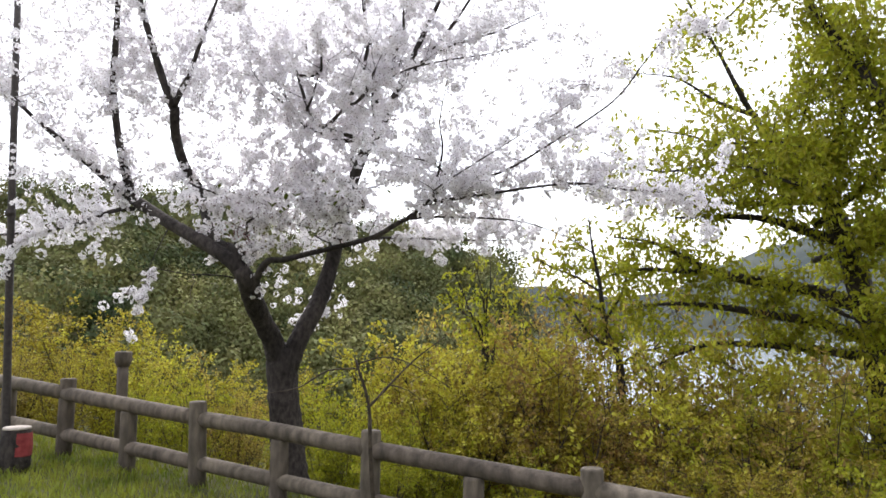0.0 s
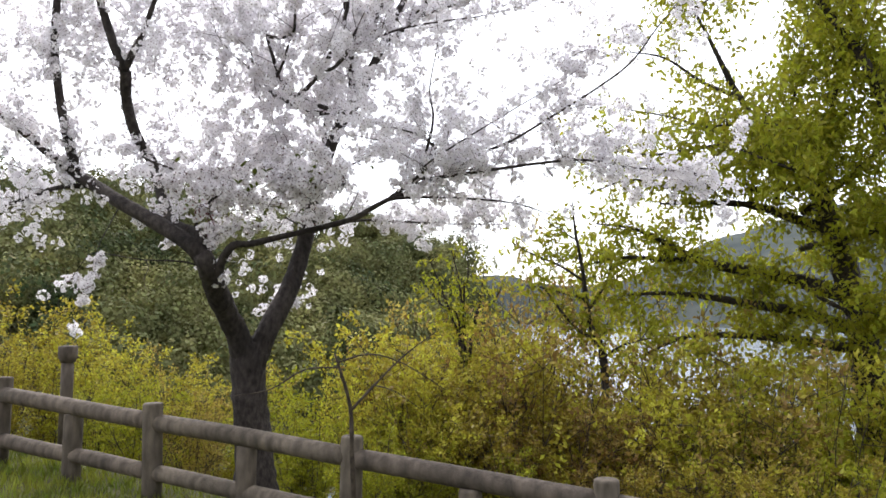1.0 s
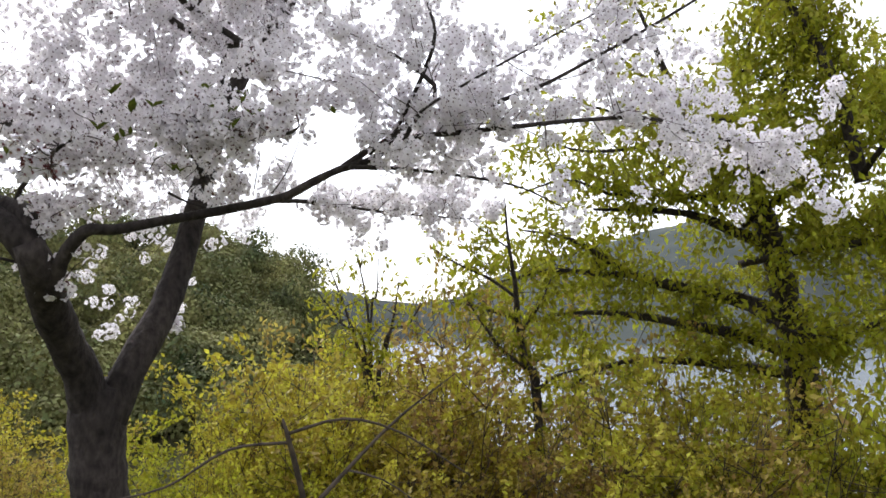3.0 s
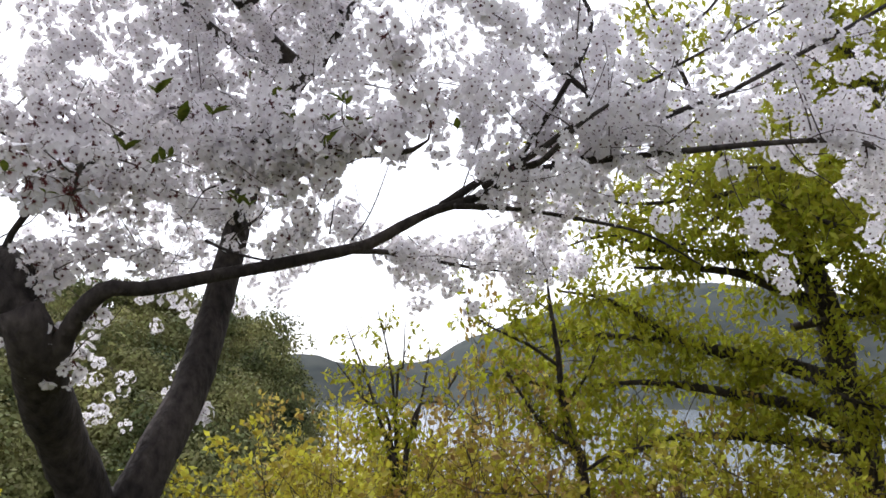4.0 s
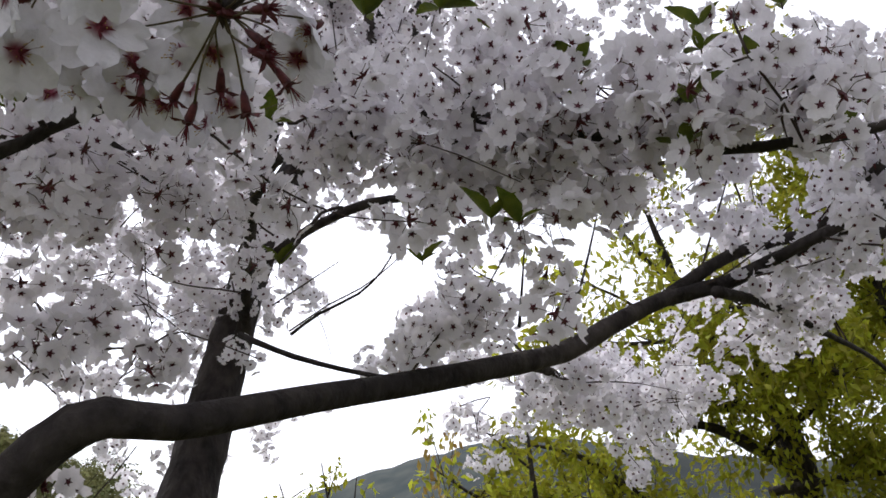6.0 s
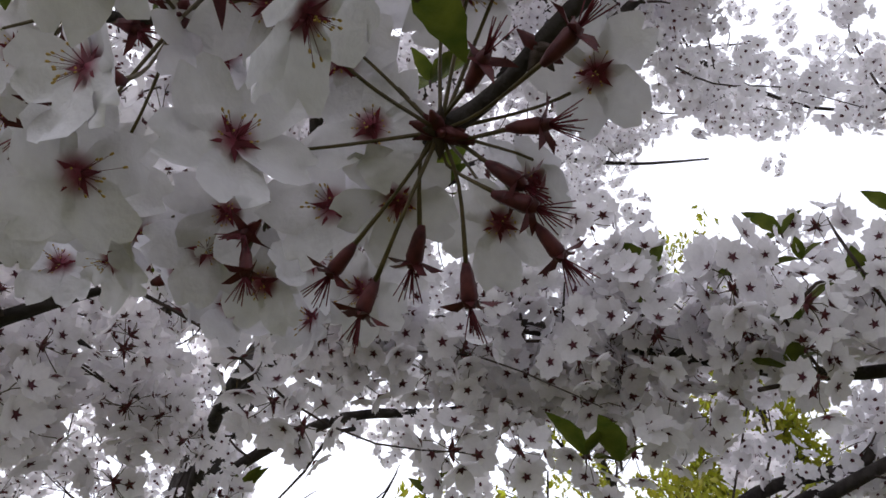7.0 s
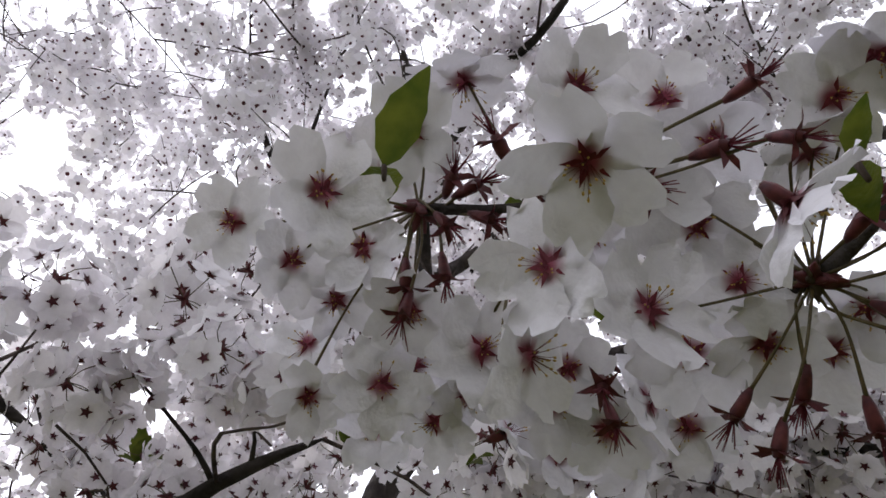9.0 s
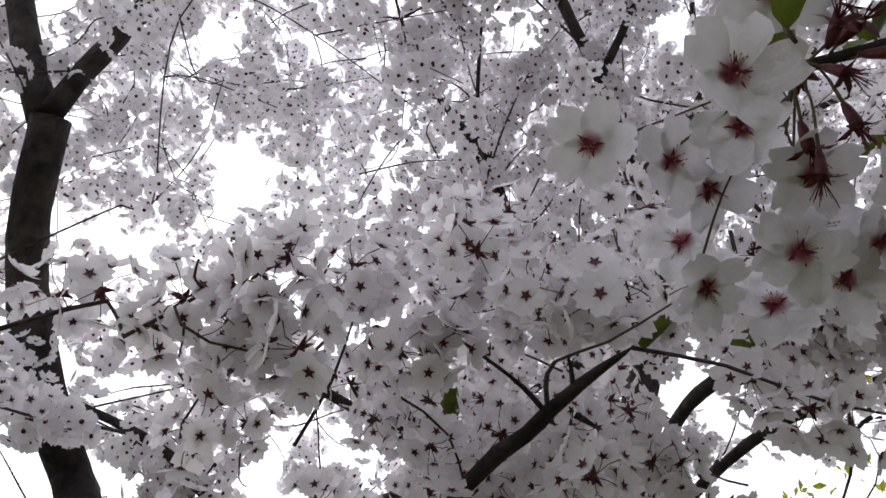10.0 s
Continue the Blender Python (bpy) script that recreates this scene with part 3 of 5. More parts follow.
limb("bough", [(-1.308, 5.776, 2.187, 0.0040), (-1.347, 5.796, 2.169, 0.0068), (-1.381, 5.812, 2.150, 0.0078), (-1.404, 5.833, 2.136, 0.0085), (-1.462, 5.902, 2.115, 0.0095)], 0.06, 0.25)
limb("bare_twig", [(-1.356, 5.799, 2.166, 0.0030), (-1.360, 5.779, 2.182, 0.0022), (-1.366, 5.769, 2.198, 0.0012)], 0.05, 0.0)
limb("bare_twig", [(-1.385, 5.813, 2.148, 0.0032), (-1.409, 5.794, 2.168, 0.0026), (-1.441, 5.774, 2.185, 0.0020), (-1.474, 5.761, 2.206, 0.0014)], 0.05, 0.0)
limb("bare_twig", [(-0.984, 5.861, 2.154, 0.0030), (-1.020, 5.852, 2.133, 0.0024), (-1.045, 5.861, 2.087, 0.0016), (-1.068, 5.872, 2.056, 0.0012)], 0.05, 0.0)
limb("bare_twig", [(-0.794, 6.068, 2.206, 0.0012), (-0.810, 6.097, 2.159, 0.0018), (-0.835, 6.148, 2.124, 0.0024), (-0.886, 6.216, 2.095, 0.0030), (-0.915, 6.291, 2.069, 0.0036)], 0.05, 0.0)
limb("bare_twig", [(-0.670, 6.043, 1.989, 0.0020), (-0.756, 6.128, 1.969, 0.0040), (-0.875, 6.225, 2.002, 0.0055), (-0.944, 6.288, 2.035, 0.0062), (-1.000, 6.341, 2.069, 0.0070)], 0.05, 0.0)
limb("bare_twig", [(-1.315, 5.927, 2.213, 0.0040), (-1.269, 5.950, 2.202, 0.0036), (-1.222, 5.981, 2.191, 0.0030), (-1.163, 6.032, 2.174, 0.0020)], 0.05, 0.0)


# flowers
def petal(n_len, n_wid, length, width, cup, notch):
    """Grid of one petal that points along +x, hollowed upward."""
    v, f = [], []
    for i in range(n_len + 1):
        u = i / n_len
        half = width * 0.5 * (math.sin(math.pi * min(1, u * 0.78 + 0.04)) ** 0.75) * (1 if u < 0.99 else 0.72)
        for j in range(n_wid + 1):
            s = 2 * j / n_wid - 1
            x = length * u - (notch if i == n_len and abs(s) < 0.2 else 0)
            v.append((x, half * s, cup * (u ** 1.6) * length + 0.10 * width * s * s * u))
    w = n_wid + 1
    for i in range(n_len):
        for j in range(n_wid):
            a = i * w + j
            f.append((a, a + w, a + w + 1, a + 1))
    return np.array(v), f


def spun(v, angle):
    c, s = math.cos(angle), math.sin(angle)
    return np.asarray(v) @ np.array([[c, -s, 0], [s, c, 0], [0, 0, 1]]).T


def flower_shape(detail, cup, rng):
    """A five-petalled flower that faces +z, 36 mm across. Materials: petal, heart, calyx, pedicel, anther."""
    h = Heap()
    size = {2: (6, 4), 1: (3, 2), 0: (1, 1)}[detail]
    for k in range(5):
        if detail == 0:
            v = np.array([(0.001, 0, 0), (0.009, -0.0078, 0.0028), (0.0168, -0.0062, cup * 0.016 + 0.001), (0.0165, 0, cup * 0.015), (0.0168, 0.0062, cup * 0.016 + 0.001), (0.009, 0.0078, 0.0028)])
            f = [(0, 1, 2, 3), (0, 3, 4, 5)]
        else:
            v, f = petal(*size, 0.0195, 0.0172 if detail == 1 else 0.0158, cup + rng.normal() * (0.1 if detail == 1 else 0.16), 0.0026)
        if detail == 2:
            v = v + rng.normal(size=v.shape) * 0.00035
            v[:, 2] += 0.0016 * np.sin(v[:, 0] * 420 + k) * v[:, 0] / 0.0195 + 0.0009 * np.sin(v[:, 1] * 700 + k * 2)
            v[:, 2] += 0.0009 * (k % 2) + v[:, 1] * rng.normal() * 0.18
        h.add(spun(v, k * 2 * math.pi / 5 + rng.normal() * 0.06), f, 0)
    if detail == 0:
        ring = [(0.0036 * math.cos(k * 1.2566), 0.0036 * math.sin(k * 1.2566), 0.0014) for k in range(5)]
        h.add(ring, [(0, 1, 2, 3, 4)], 1)
        h.add(np.array(ring) * (1.1, 1.1, -1.5), [(4, 3, 2, 1, 0)], 2)
        return np.vstack(h.v), h.f, h.m
    star = []
    for k in range(10):
        r = {1: 0.0060, 2: 0.0064}[detail] if k % 2 == 0 else {1: 0.0026, 2: 0.0021}[detail]
        star.append((r * math.cos(k * math.pi / 5), r * math.sin(k * math.pi / 5), 0.0007 + cup * r * 0.9))
    h.add([(0, 0, 0.0012)] + star, [(0, 1 + k, 1 + (k + 1) % 10) for k in range(10)], 1)
    back = np.array(star) * (1.15, 1.15, 1) - (0, 0, 0.0019)
    h.add(np.vstack([(0, 0, -0.003), back]), [(0, 1 + (k + 1) % 10, 1 + k) for k in range(10)], 2)
    if detail == 2:
        v, f = tube(np.array([(0, 0, -0.009, 0.0011), (0, 0, -0.006, 0.0021), (0, 0, -0.002, 0.0022), (0, 0, 0.0, 0.0012)]), 7, rng)
        h.add(v, f, 2)
        for k in range(5):
            a = k * 2 * math.pi / 5 + 0.63
            v = spun([(0.0012, -0.0013, -0.0012), (0.0012, 0.0013, -0.0012), (0.0075, 0, -0.003)], a)
            h.add(v, [(0, 1, 2)], 2)
        for k in range(15):
            a, lean, ln = rng.uniform(0, 6.3), rng.uniform(0.2, 0.95), rng.uniform(0.0045, 0.008)
            tip = np.array((math.cos(a) * lean, math.sin(a) * lean, 1.0)) * ln
            v, f = tube(np.array([(0, 0, 0.0005, 0.0001), (*tip, 0.00008)]), 3, rng)
            h.add(v, f, 1)
            v, f = tube(np.array([(*(tip * 0.98), 0.0002), (*(tip * 1.05), 0.00034), (*(tip * 1.1), 0.0002)]), 4, rng)
            h.add(v, f, 4)
    return np.vstack(h.v), h.f, h.m


def umbel(detail, count, spread, rng):
    """A ball of flowers on stalks round a bud at the origin."""
    h = Heap()
    for k in range(count):
        zz = 1 - 2 * (k + 0.5) / count
        th = k * 2.39996 + rng.normal() * 0.3
        d = np.array((math.sqrt(1 - zz * zz) * math.cos(th), math.sqrt(1 - zz * zz) * math.sin(th), zz)) + rng.normal(size=3) * 0.25
        d /= np.linalg.norm(d)
        v, f, m = flower_shape(detail, rng.uniform(0.05, 0.5), rng)
        face = d + rng.normal(size=3) * 0.35
        turn = facing(face[None], rng)[0]
        at = d * spread * rng.uniform(0.75, 1.15)
        h.add(v @ turn.T * rng.uniform(0.9, 1.08) + at, f, m)
        stalk = np.array([(0, 0, 0, 0.0006), (*(at * 0.55 + rng.normal(size=3) * 0.002), 0.0005), (*(at - turn[:, 2] * 0.004), 0.0007)])
        if detail:
            v, f = tube(stalk, 3, rng)
            h.add(v, f[:-2], 3)
    for k in range(5 if detail else 1):
        d = rng.normal(size=3)
        d /= np.linalg.norm(d)
        v, f = tube(np.array([(0, 0, 0, 0.003), (*(d * 0.006), 0.0022), (*(d * 0.012), 0.0005)]), 4, rng)
        h.add(v, f, 2)
    tri, mats = [], []
    for face, m in zip(h.f, h.m):
        for i in range(1, len(face) - 1):
            tri.append((face[0], face[i], face[i + 1]))
            mats.append(m)
    return np.vstack(h.v), np.array(tri), np.array(mats)


def flower_object(me, at, face, parent, rng, size=1.0):
    """Places one flower under its cluster, facing along face."""
    turn = facing(np.array(face)[None], rng)[0]
    ob = part("flower", me, parent)
    ob.matrix_basis = Matrix.LocRotScale(Vector(at), Matrix(turn.tolist()).to_quaternion(), Vector((size, size, size)))
    return ob


FLOWER_MATS = [PETAL, STAR, CALYX, PEDICEL, ANTHER]
NEAR_MATS = [PETAL_NEAR, STAR, CALYX, PEDICEL, ANTHER]
HERO_MATS = [PETAL_BLUSH_SHADED, HEART, CALYX, PEDICEL, ANTHER]
FAR_UMBELS = [umbel(0, 9, 0.035, tree_rng) for _ in range(6)]
MID_UMBELS = [umbel(1, 8, 0.033, tree_rng) for _ in range(5)]

EYE_END = np.array((-1.49, 5.12, 1.77))
WAY = [(0.04, 0.0, 1.35), (-0.61, 2.14, 1.42), (-1.14, 3.96, 1.56), (-1.25, 4.51, 1.63), (-1.385, 4.96, 1.70), (-1.40, 5.09, 1.77), (-1.49, 5.12, 1.77), (-1.615, 5.15, 1.76)]
blossom_at, twig_heap = [], Heap()


def clear_of_walk(p, room):
    """Keeps the footway free: nothing hangs within room of the visitor's way."""
    for a, b in zip(WAY[:-1], WAY[1:]):
        a, b = np.array(a), np.array(b)
        u = np.clip((p - a) @ (b - a) / ((b - a) @ (b - a)), 0, 1)
        if np.linalg.norm(p - a - u * (b - a)) < room:
            return False
    return True


# openings in the crown where the sky looks through: axis from, axis to, radius at both ends
GAPS = [((-0.753, 5.050, 1.902), (1.76, 12.15, 4.14), 0.085, 0.62), ((-0.646, 5.007, 1.921), (2.56, 11.83, 4.28), 0.065, 0.48),
        ((-1.051, 5.715, 1.977), (1.61, 11.07, 3.98), 0.07, 0.62), ((-1.105, 5.785, 1.920), (1.13, 11.69, 3.48), 0.05, 0.45),
        ((-0.597, 5.521, 2.468), (3.68, 8.19, 6.49), 0.10, 0.65), ((-0.848, 5.124, 1.695), (1.05, 12.70, 2.59), 0.09, 0.65),
        ((-0.262, 5.200, 1.828), (1.53, 6.78, 2.22), 0.13, 0.36), ((-0.168, 5.169, 1.776), (1.79, 6.69, 2.08), 0.12, 0.34),
        ((-1.714, 5.342, 1.968), (-2.18, 6.24, 2.94), 0.021, 0.120), ((-1.707, 5.316, 1.992), (-2.14, 6.09, 3.08), 0.020, 0.114),
        ((-1.688, 5.363, 1.959), (-2.59, 7.98, 4.41), 0.013, 0.178), ((-1.643, 5.347, 1.985), (-1.99, 7.77, 4.76), 0.014, 0.184),
        ((-1.649, 5.308, 2.013), (-2.07, 7.26, 5.13), 0.011, 0.148), ((-1.536, 5.297, 2.009), (-0.57, 7.11, 5.08), 0.009, 0.125),
        ((-1.479, 5.377, 1.901), (0.20, 8.18, 3.63), 0.015, 0.196), ((-1.497, 5.383, 1.907), (-0.04, 8.26, 3.73), 0.009, 0.125),
        ((-1.711, 5.401, 1.893), (-2.89, 8.50, 3.53), 0.011, 0.148), ((-1.587, 5.342, 1.989), (-1.24, 7.71, 4.81), 0.011, 0.148),
        ((-1.702, 5.401, 1.899), (-2.05, 6.41, 2.46), 0.018, 0.089), ((-1.616, 5.473, 2.265), (-1.62, 7.30, 5.13), 0.013, 0.089),
        ((-1.431, 5.370, 1.921), (-1.36, 5.77, 2.15), 0.023, 0.060), ((-1.448, 5.372, 1.920), (-1.41, 5.78, 2.15), 0.017, 0.043),
        ((-1.289, 5.388, 1.844), (-0.89, 6.75, 2.32), 0.008, 0.039), ((-1.268, 5.371, 1.869), (-0.81, 6.63, 2.42), 0.008, 0.038),
        ((-1.240, 5.352, 1.886), (-0.71, 6.47, 2.46), 0.008, 0.037), ((-1.215, 5.336, 1.890), (-0.62, 6.37, 2.46), 0.008, 0.036),
        ((-1.139, 5.253, 2.030), (-0.43, 5.70, 2.74), 0.049, 0.184), ((-1.109, 5.208, 2.022), (-0.32, 5.53, 2.71), 0.033, 0.122),
        ((-1.123, 5.257, 2.010), (1.34, 6.75, 4.17), 0.030, 0.297), ((-1.146, 5.294, 2.006), (1.11, 7.12, 4.13), 0.016, 0.163),
        ((-1.167, 5.215, 2.008), (1.60, 6.14, 4.11), 0.025, 0.252), ((-1.463, 5.363, 1.937), (-1.32, 8.46, 3.95), 0.009, 0.125),
        ((-1.350, 5.443, 1.960), (-0.22, 8.43, 3.63), 0.014, 0.143), ((-1.436, 5.363, 1.933), (-0.95, 8.46, 3.90), 0.007, 0.095)]


def in_gap(p):
    for a, b, r0, r1 in GAPS:
        a, b = np.array(a), np.array(b)
        u = (p - a) @ (b - a) / ((b - a) @ (b - a))
        if 0 < u < 1 and np.linalg.norm(p - a - u * (b - a)) < r0 + (r1 - r0) * u + 0.04 * math.sin(23 * p[0]) * math.sin(19 * p[2]):
            return True
    return False


def spray(a, d, length, rng, density=1.0, room=0.42, r=0.003):
    """A flowering twig from a along d, with blossom clusters along it."""
    d = np.array(d) / np.linalg.norm(d)
    pts = [np.array(a)]
    for k in range(4):
        d = d + rng.normal(size=3) * 0.26 + (0, 0, 0.04)
        d /= np.linalg.norm(d)
        pts.append(pts[-1] + d * length / 4)
    if not all(clear_of_walk(p, 0.2) for p in pts) or in_gap(pts[-1]) or in_gap(pts[2]):
        return
    path = glide([(*p, r * (1 - 0.18 * k)) for k, p in enumerate(pts)], 0.04)
    v, f = tube(path, 4, rng)
    twig_heap.add(v, f)
    n = rng.poisson(max(0.5, length / 0.05 * density))
    for _ in range(n):
        u = rng.uniform(0.1, 1.0) * (len(path) - 1)
        p = path[int(u), :3] + rng.normal(size=3) * 0.022
        if clear_of_walk(p, room) and not in_gap(p):
            blossom_at.append(p)


def dress(rng):
    """Side twigs and blossom along every limb."""
    for path, bloom in BRANCHES:
        if bloom <= 0:
            continue
        seg = np.linalg.norm(np.diff(path[:, :3], axis=0), axis=1)
        total = seg.sum()
        for _ in range(int(total / 0.085 * bloom * 1.05)):
            i = rng.integers(1, len(path) - 1)
            along = path[i + 1, :3] - path[i - 1, :3]
            along /= np.linalg.norm(along)
            d = along * 0.6 + rng.normal(size=3) * 0.75 + (0, 0, 0.25)
            spray(path[i, :3], d, rng.uniform(0.18, 0.6), rng, 0.9, 0.8)
        end = path[-1, :3] - path[-2, :3]
        if path[-1, 3] < 0.012:
            spray(path[-1, :3], end, 0.4, rng, 1.3, 0.8)


def mass(a, b, width, count, rng, room=0.3):
    """A thick band of blossom round a hidden twig from a to b."""
    a, b = np.array(a), np.array(b)
    steps = [a + (b - a) * u + rng.normal(size=3) * width * 0.7 for u in np.linspace(0, 1, 7)]
    path = glide([(*p, 0.0028 - 0.0003 * k) for k, p in enumerate(steps)], 0.05)
    if not any(in_gap(q[:3]) for q in path[::3]):
        v, f = tube(path, 5, rng)
        twig_heap.add(v, f)
    for k in range(int(count / 5)):
        p = path[rng.integers(0, len(path)), :3]
        d = rng.normal(size=3)
        d /= np.linalg.norm(d)
        ln = width * rng.uniform(0.8, 2.0)
        side = glide([(*p, 0.002), (*(p + d * ln * 0.5 + rng.normal(size=3) * ln * 0.12), 0.0016), (*(p + d * ln), 0.001)], 0.04)
        if clear_of_walk(p + d * ln, 0.35) and not in_gap(p + d * ln) and not in_gap(p):
            v, f = tube(side, 4, rng)
            twig_heap.add(v, f)
    for _ in range(count):
        p = path[rng.integers(0, len(path)), :3] + np.clip(rng.normal(size=3), -1.7, 1.7) * width
        if clear_of_walk(p, room) and not in_gap(p):
            blossom_at.append(p)


dress(tree_rng)
# bands of blossom over the visitor's head and ahead of it
mass((-1.062, 5.857, 2.301), (-0.859, 5.690, 2.251), 0.055, 18, tree_rng, 0.5)
mass((-0.859, 5.690, 2.251), (-0.678, 5.494, 2.205), 0.055, 32, tree_rng, 0.5)
mass((-0.716, 5.498, 2.195), (-0.554, 5.327, 2.194), 0.055, 32, tree_rng, 0.5)
mass((-0.813, 5.668, 2.130), (-0.594, 5.504, 2.058), 0.050, 8, tree_rng, 0.5)
mass((-1.891, 5.760, 2.243), (-1.648, 5.738, 2.207), 0.040, 12, tree_rng, 0.5)
mass((-1.667, 5.829, 2.308), (-1.308, 5.715, 2.239), 0.050, 17, tree_rng, 0.5)
mass((-1.440, 5.684, 2.200), (-1.216, 5.577, 2.171), 0.045, 11, tree_rng, 0.5)
mass((-2.17, 6.54, 2.63), (-1.80, 6.74, 2.77), 0.108, 15, tree_rng, 0.5)
mass((-1.86, 6.75, 2.78), (-1.17, 6.79, 2.57), 0.135, 27, tree_rng, 0.5)
mass((-1.24, 6.69, 2.69), (-0.78, 6.48, 2.58), 0.108, 19, tree_rng, 0.5)
mass((-0.91, 6.73, 2.57), (-0.54, 6.29, 2.51), 0.121, 24, tree_rng, 0.5)
mass((-2.10, 6.43, 3.85), (-1.62, 6.30, 3.50), 0.200, 75, tree_rng, 0.5)
mass((-1.68, 6.29, 3.68), (-0.97, 6.23, 3.42), 0.220, 80, tree_rng, 0.5)
mass((-2.14, 6.62, 3.51), (-1.89, 6.57, 3.35), 0.130, 40, tree_rng, 0.5)
mass((-1.68, 6.47, 3.48), (-1.12, 6.40, 3.27), 0.160, 46, tree_rng, 0.5)
mass((-1.62, 6.31, 3.04), (-1.10, 6.18, 2.90), 0.100, 25, tree_rng, 0.5)
mass((-0.94, 6.13, 3.37), (-0.23, 6.01, 3.33), 0.220, 45, tree_rng, 0.5)
mass((-1.89, 6.77, 3.76), (-1.30, 6.37, 3.61), 0.180, 35, tree_rng, 0.5)
mass((-1.04, 5.97, 3.50), (-0.43, 5.54, 3.36), 0.140, 30, tree_rng, 0.5)
mass((-0.95, 7.00, 2.81), (-0.46, 6.87, 2.75), 0.140, 35, tree_rng, 0.5)
mass((-1.27, 7.24, 2.59), (-0.87, 7.00, 2.54), 0.140, 30, tree_rng, 0.5)
mass((-1.37, 7.10, 2.45), (-1.00, 6.84, 2.50), 0.160, 40, tree_rng, 0.5)
mass((-1.28, 7.47, 2.20), (-0.87, 7.17, 2.25), 0.180, 40, tree_rng, 0.5)
mass((-0.792, 6.182, 2.036), (-0.670, 6.019, 2.063), 0.050, 13, tree_rng, 0.5)
mass((-0.80, 6.90, 2.19), (-0.53, 6.75, 2.15), 0.080, 12, tree_rng, 0.5)
mass((-0.03, 5.95, 3.78), (0.71, 5.70, 3.81), 0.100, 28, tree_rng, 0.5)
mass((0.22, 5.93, 3.60), (0.70, 5.82, 3.35), 0.050, 18, tree_rng, 0.5)
mass((-0.20, 6.14, 3.36), (0.18, 5.95, 3.44), 0.050, 12, tree_rng, 0.5)
mass((-0.28, 6.14, 3.10), (-0.06, 6.05, 3.03), 0.035, 7, tree_rng, 0.5)
mass((-1.490, 5.906, 2.228), (-1.19, 5.83, 2.26), 0.100, 45, tree_rng, 0.5)
mass((-1.50, 6.04, 2.16), (-1.26, 5.92, 2.22), 0.060, 18, tree_rng, 0.5)
mass((-1.56, 7.37, 2.30), (-1.00, 7.12, 2.37), 0.200, 54, tree_rng, 0.5)
mass((-1.33, 7.09, 2.15), (-0.92, 7.11, 2.24), 0.100, 24, tree_rng, 0.5)
mass((-0.82, 6.84, 2.26), (-0.46, 6.59, 2.21), 0.060, 18, tree_rng, 0.5)
mass((-0.18, 6.60, 2.15), (0.59, 6.74, 2.09), 0.060, 22, tree_rng, 0.5)
mass((-0.05, 7.11, 2.13), (0.10, 7.07, 2.05), 0.060, 13, tree_rng, 0.5)
mass((-0.65, 7.38, 2.06), (-0.51, 7.33, 2.06), 0.050, 10, tree_rng, 0.5)
mass((-0.04, 5.73, 2.27), (0.37, 5.68, 2.21), 0.100, 14, tree_rng, 0.5)
mass((-1.76, 9.01, 1.60), (-1.18, 9.00, 1.60), 0.112, 21, tree_rng, 0.5)
mass((-1.64, 8.79, 1.37), (-1.46, 8.93, 1.36), 0.049, 6, tree_rng, 0.5)
# the outer crown
mass((-3.96, 7.12, 3.77), (-2.29, 6.79, 4.04), 0.220, 81, tree_rng, 0.5)
mass((-4.00, 6.92, 2.69), (-2.82, 6.73, 2.60), 0.140, 46, tree_rng, 0.5)
mass((-3.78, 6.77, 2.25), (-2.69, 6.56, 2.27), 0.090, 31, tree_rng, 0.5)
mass((-2.64, 6.50, 2.86), (-1.18, 6.27, 3.10), 0.200, 81, tree_rng, 0.5)
mass((-1.85, 6.34, 2.43), (-0.60, 6.22, 2.56), 0.150, 81, tree_rng, 0.5)
mass((-1.72, 6.63, 3.56), (-0.70, 6.97, 4.17), 0.220, 68, tree_rng, 0.5)
mass((-1.24, 6.57, 3.08), (0.05, 6.47, 3.06), 0.180, 68, tree_rng, 0.5)
mass((-0.59, 6.11, 2.59), (0.58, 5.80, 2.66), 0.130, 68, tree_rng, 0.5)
mass((0.05, 6.36, 3.08), (0.97, 6.71, 3.59), 0.160, 43, tree_rng, 0.5)
mass((0.39, 5.60, 2.66), (1.70, 5.61, 2.53), 0.110, 68, tree_rng, 0.5)
mass((0.88, 5.52, 2.39), (1.87, 5.62, 2.34), 0.060, 37, tree_rng, 0.5)
mass((-0.38, 6.98, 4.06), (1.31, 7.14, 4.33), 0.180, 56, tree_rng, 0.5)
mass((0.76, 5.48, 2.88), (1.56, 5.14, 3.19), 0.090, 15, tree_rng, 0.5)
mass((0.14, 6.14, 2.29), (1.00, 6.35, 2.16), 0.070, 16, tree_rng, 0.5)
mass((-1.42, 6.16, 2.13), (-0.58, 6.05, 2.16), 0.070, 31, tree_rng, 0.5)
mass((-2.80, 5.75, 4.40), (-0.90, 5.53, 4.48), 0.350, 124, tree_rng, 0.5)
mass((-1.09, 5.63, 4.49), (0.62, 6.11, 4.61), 0.350, 93, tree_rng, 0.5)

mass((-3.89, 6.78, 3.18), (-2.83, 6.53, 3.57), 0.16, 55, tree_rng, 0.5)
mass((-2.88, 6.58, 3.13), (-2.03, 6.32, 3.70), 0.16, 60, tree_rng, 0.5)
mass((-3.80, 6.79, 4.08), (-2.58, 6.58, 4.11), 0.18, 55, tree_rng, 0.5)
mass((0.60, 7.16, 4.14), (1.53, 7.15, 4.25), 0.12, 30, tree_rng, 0.5)
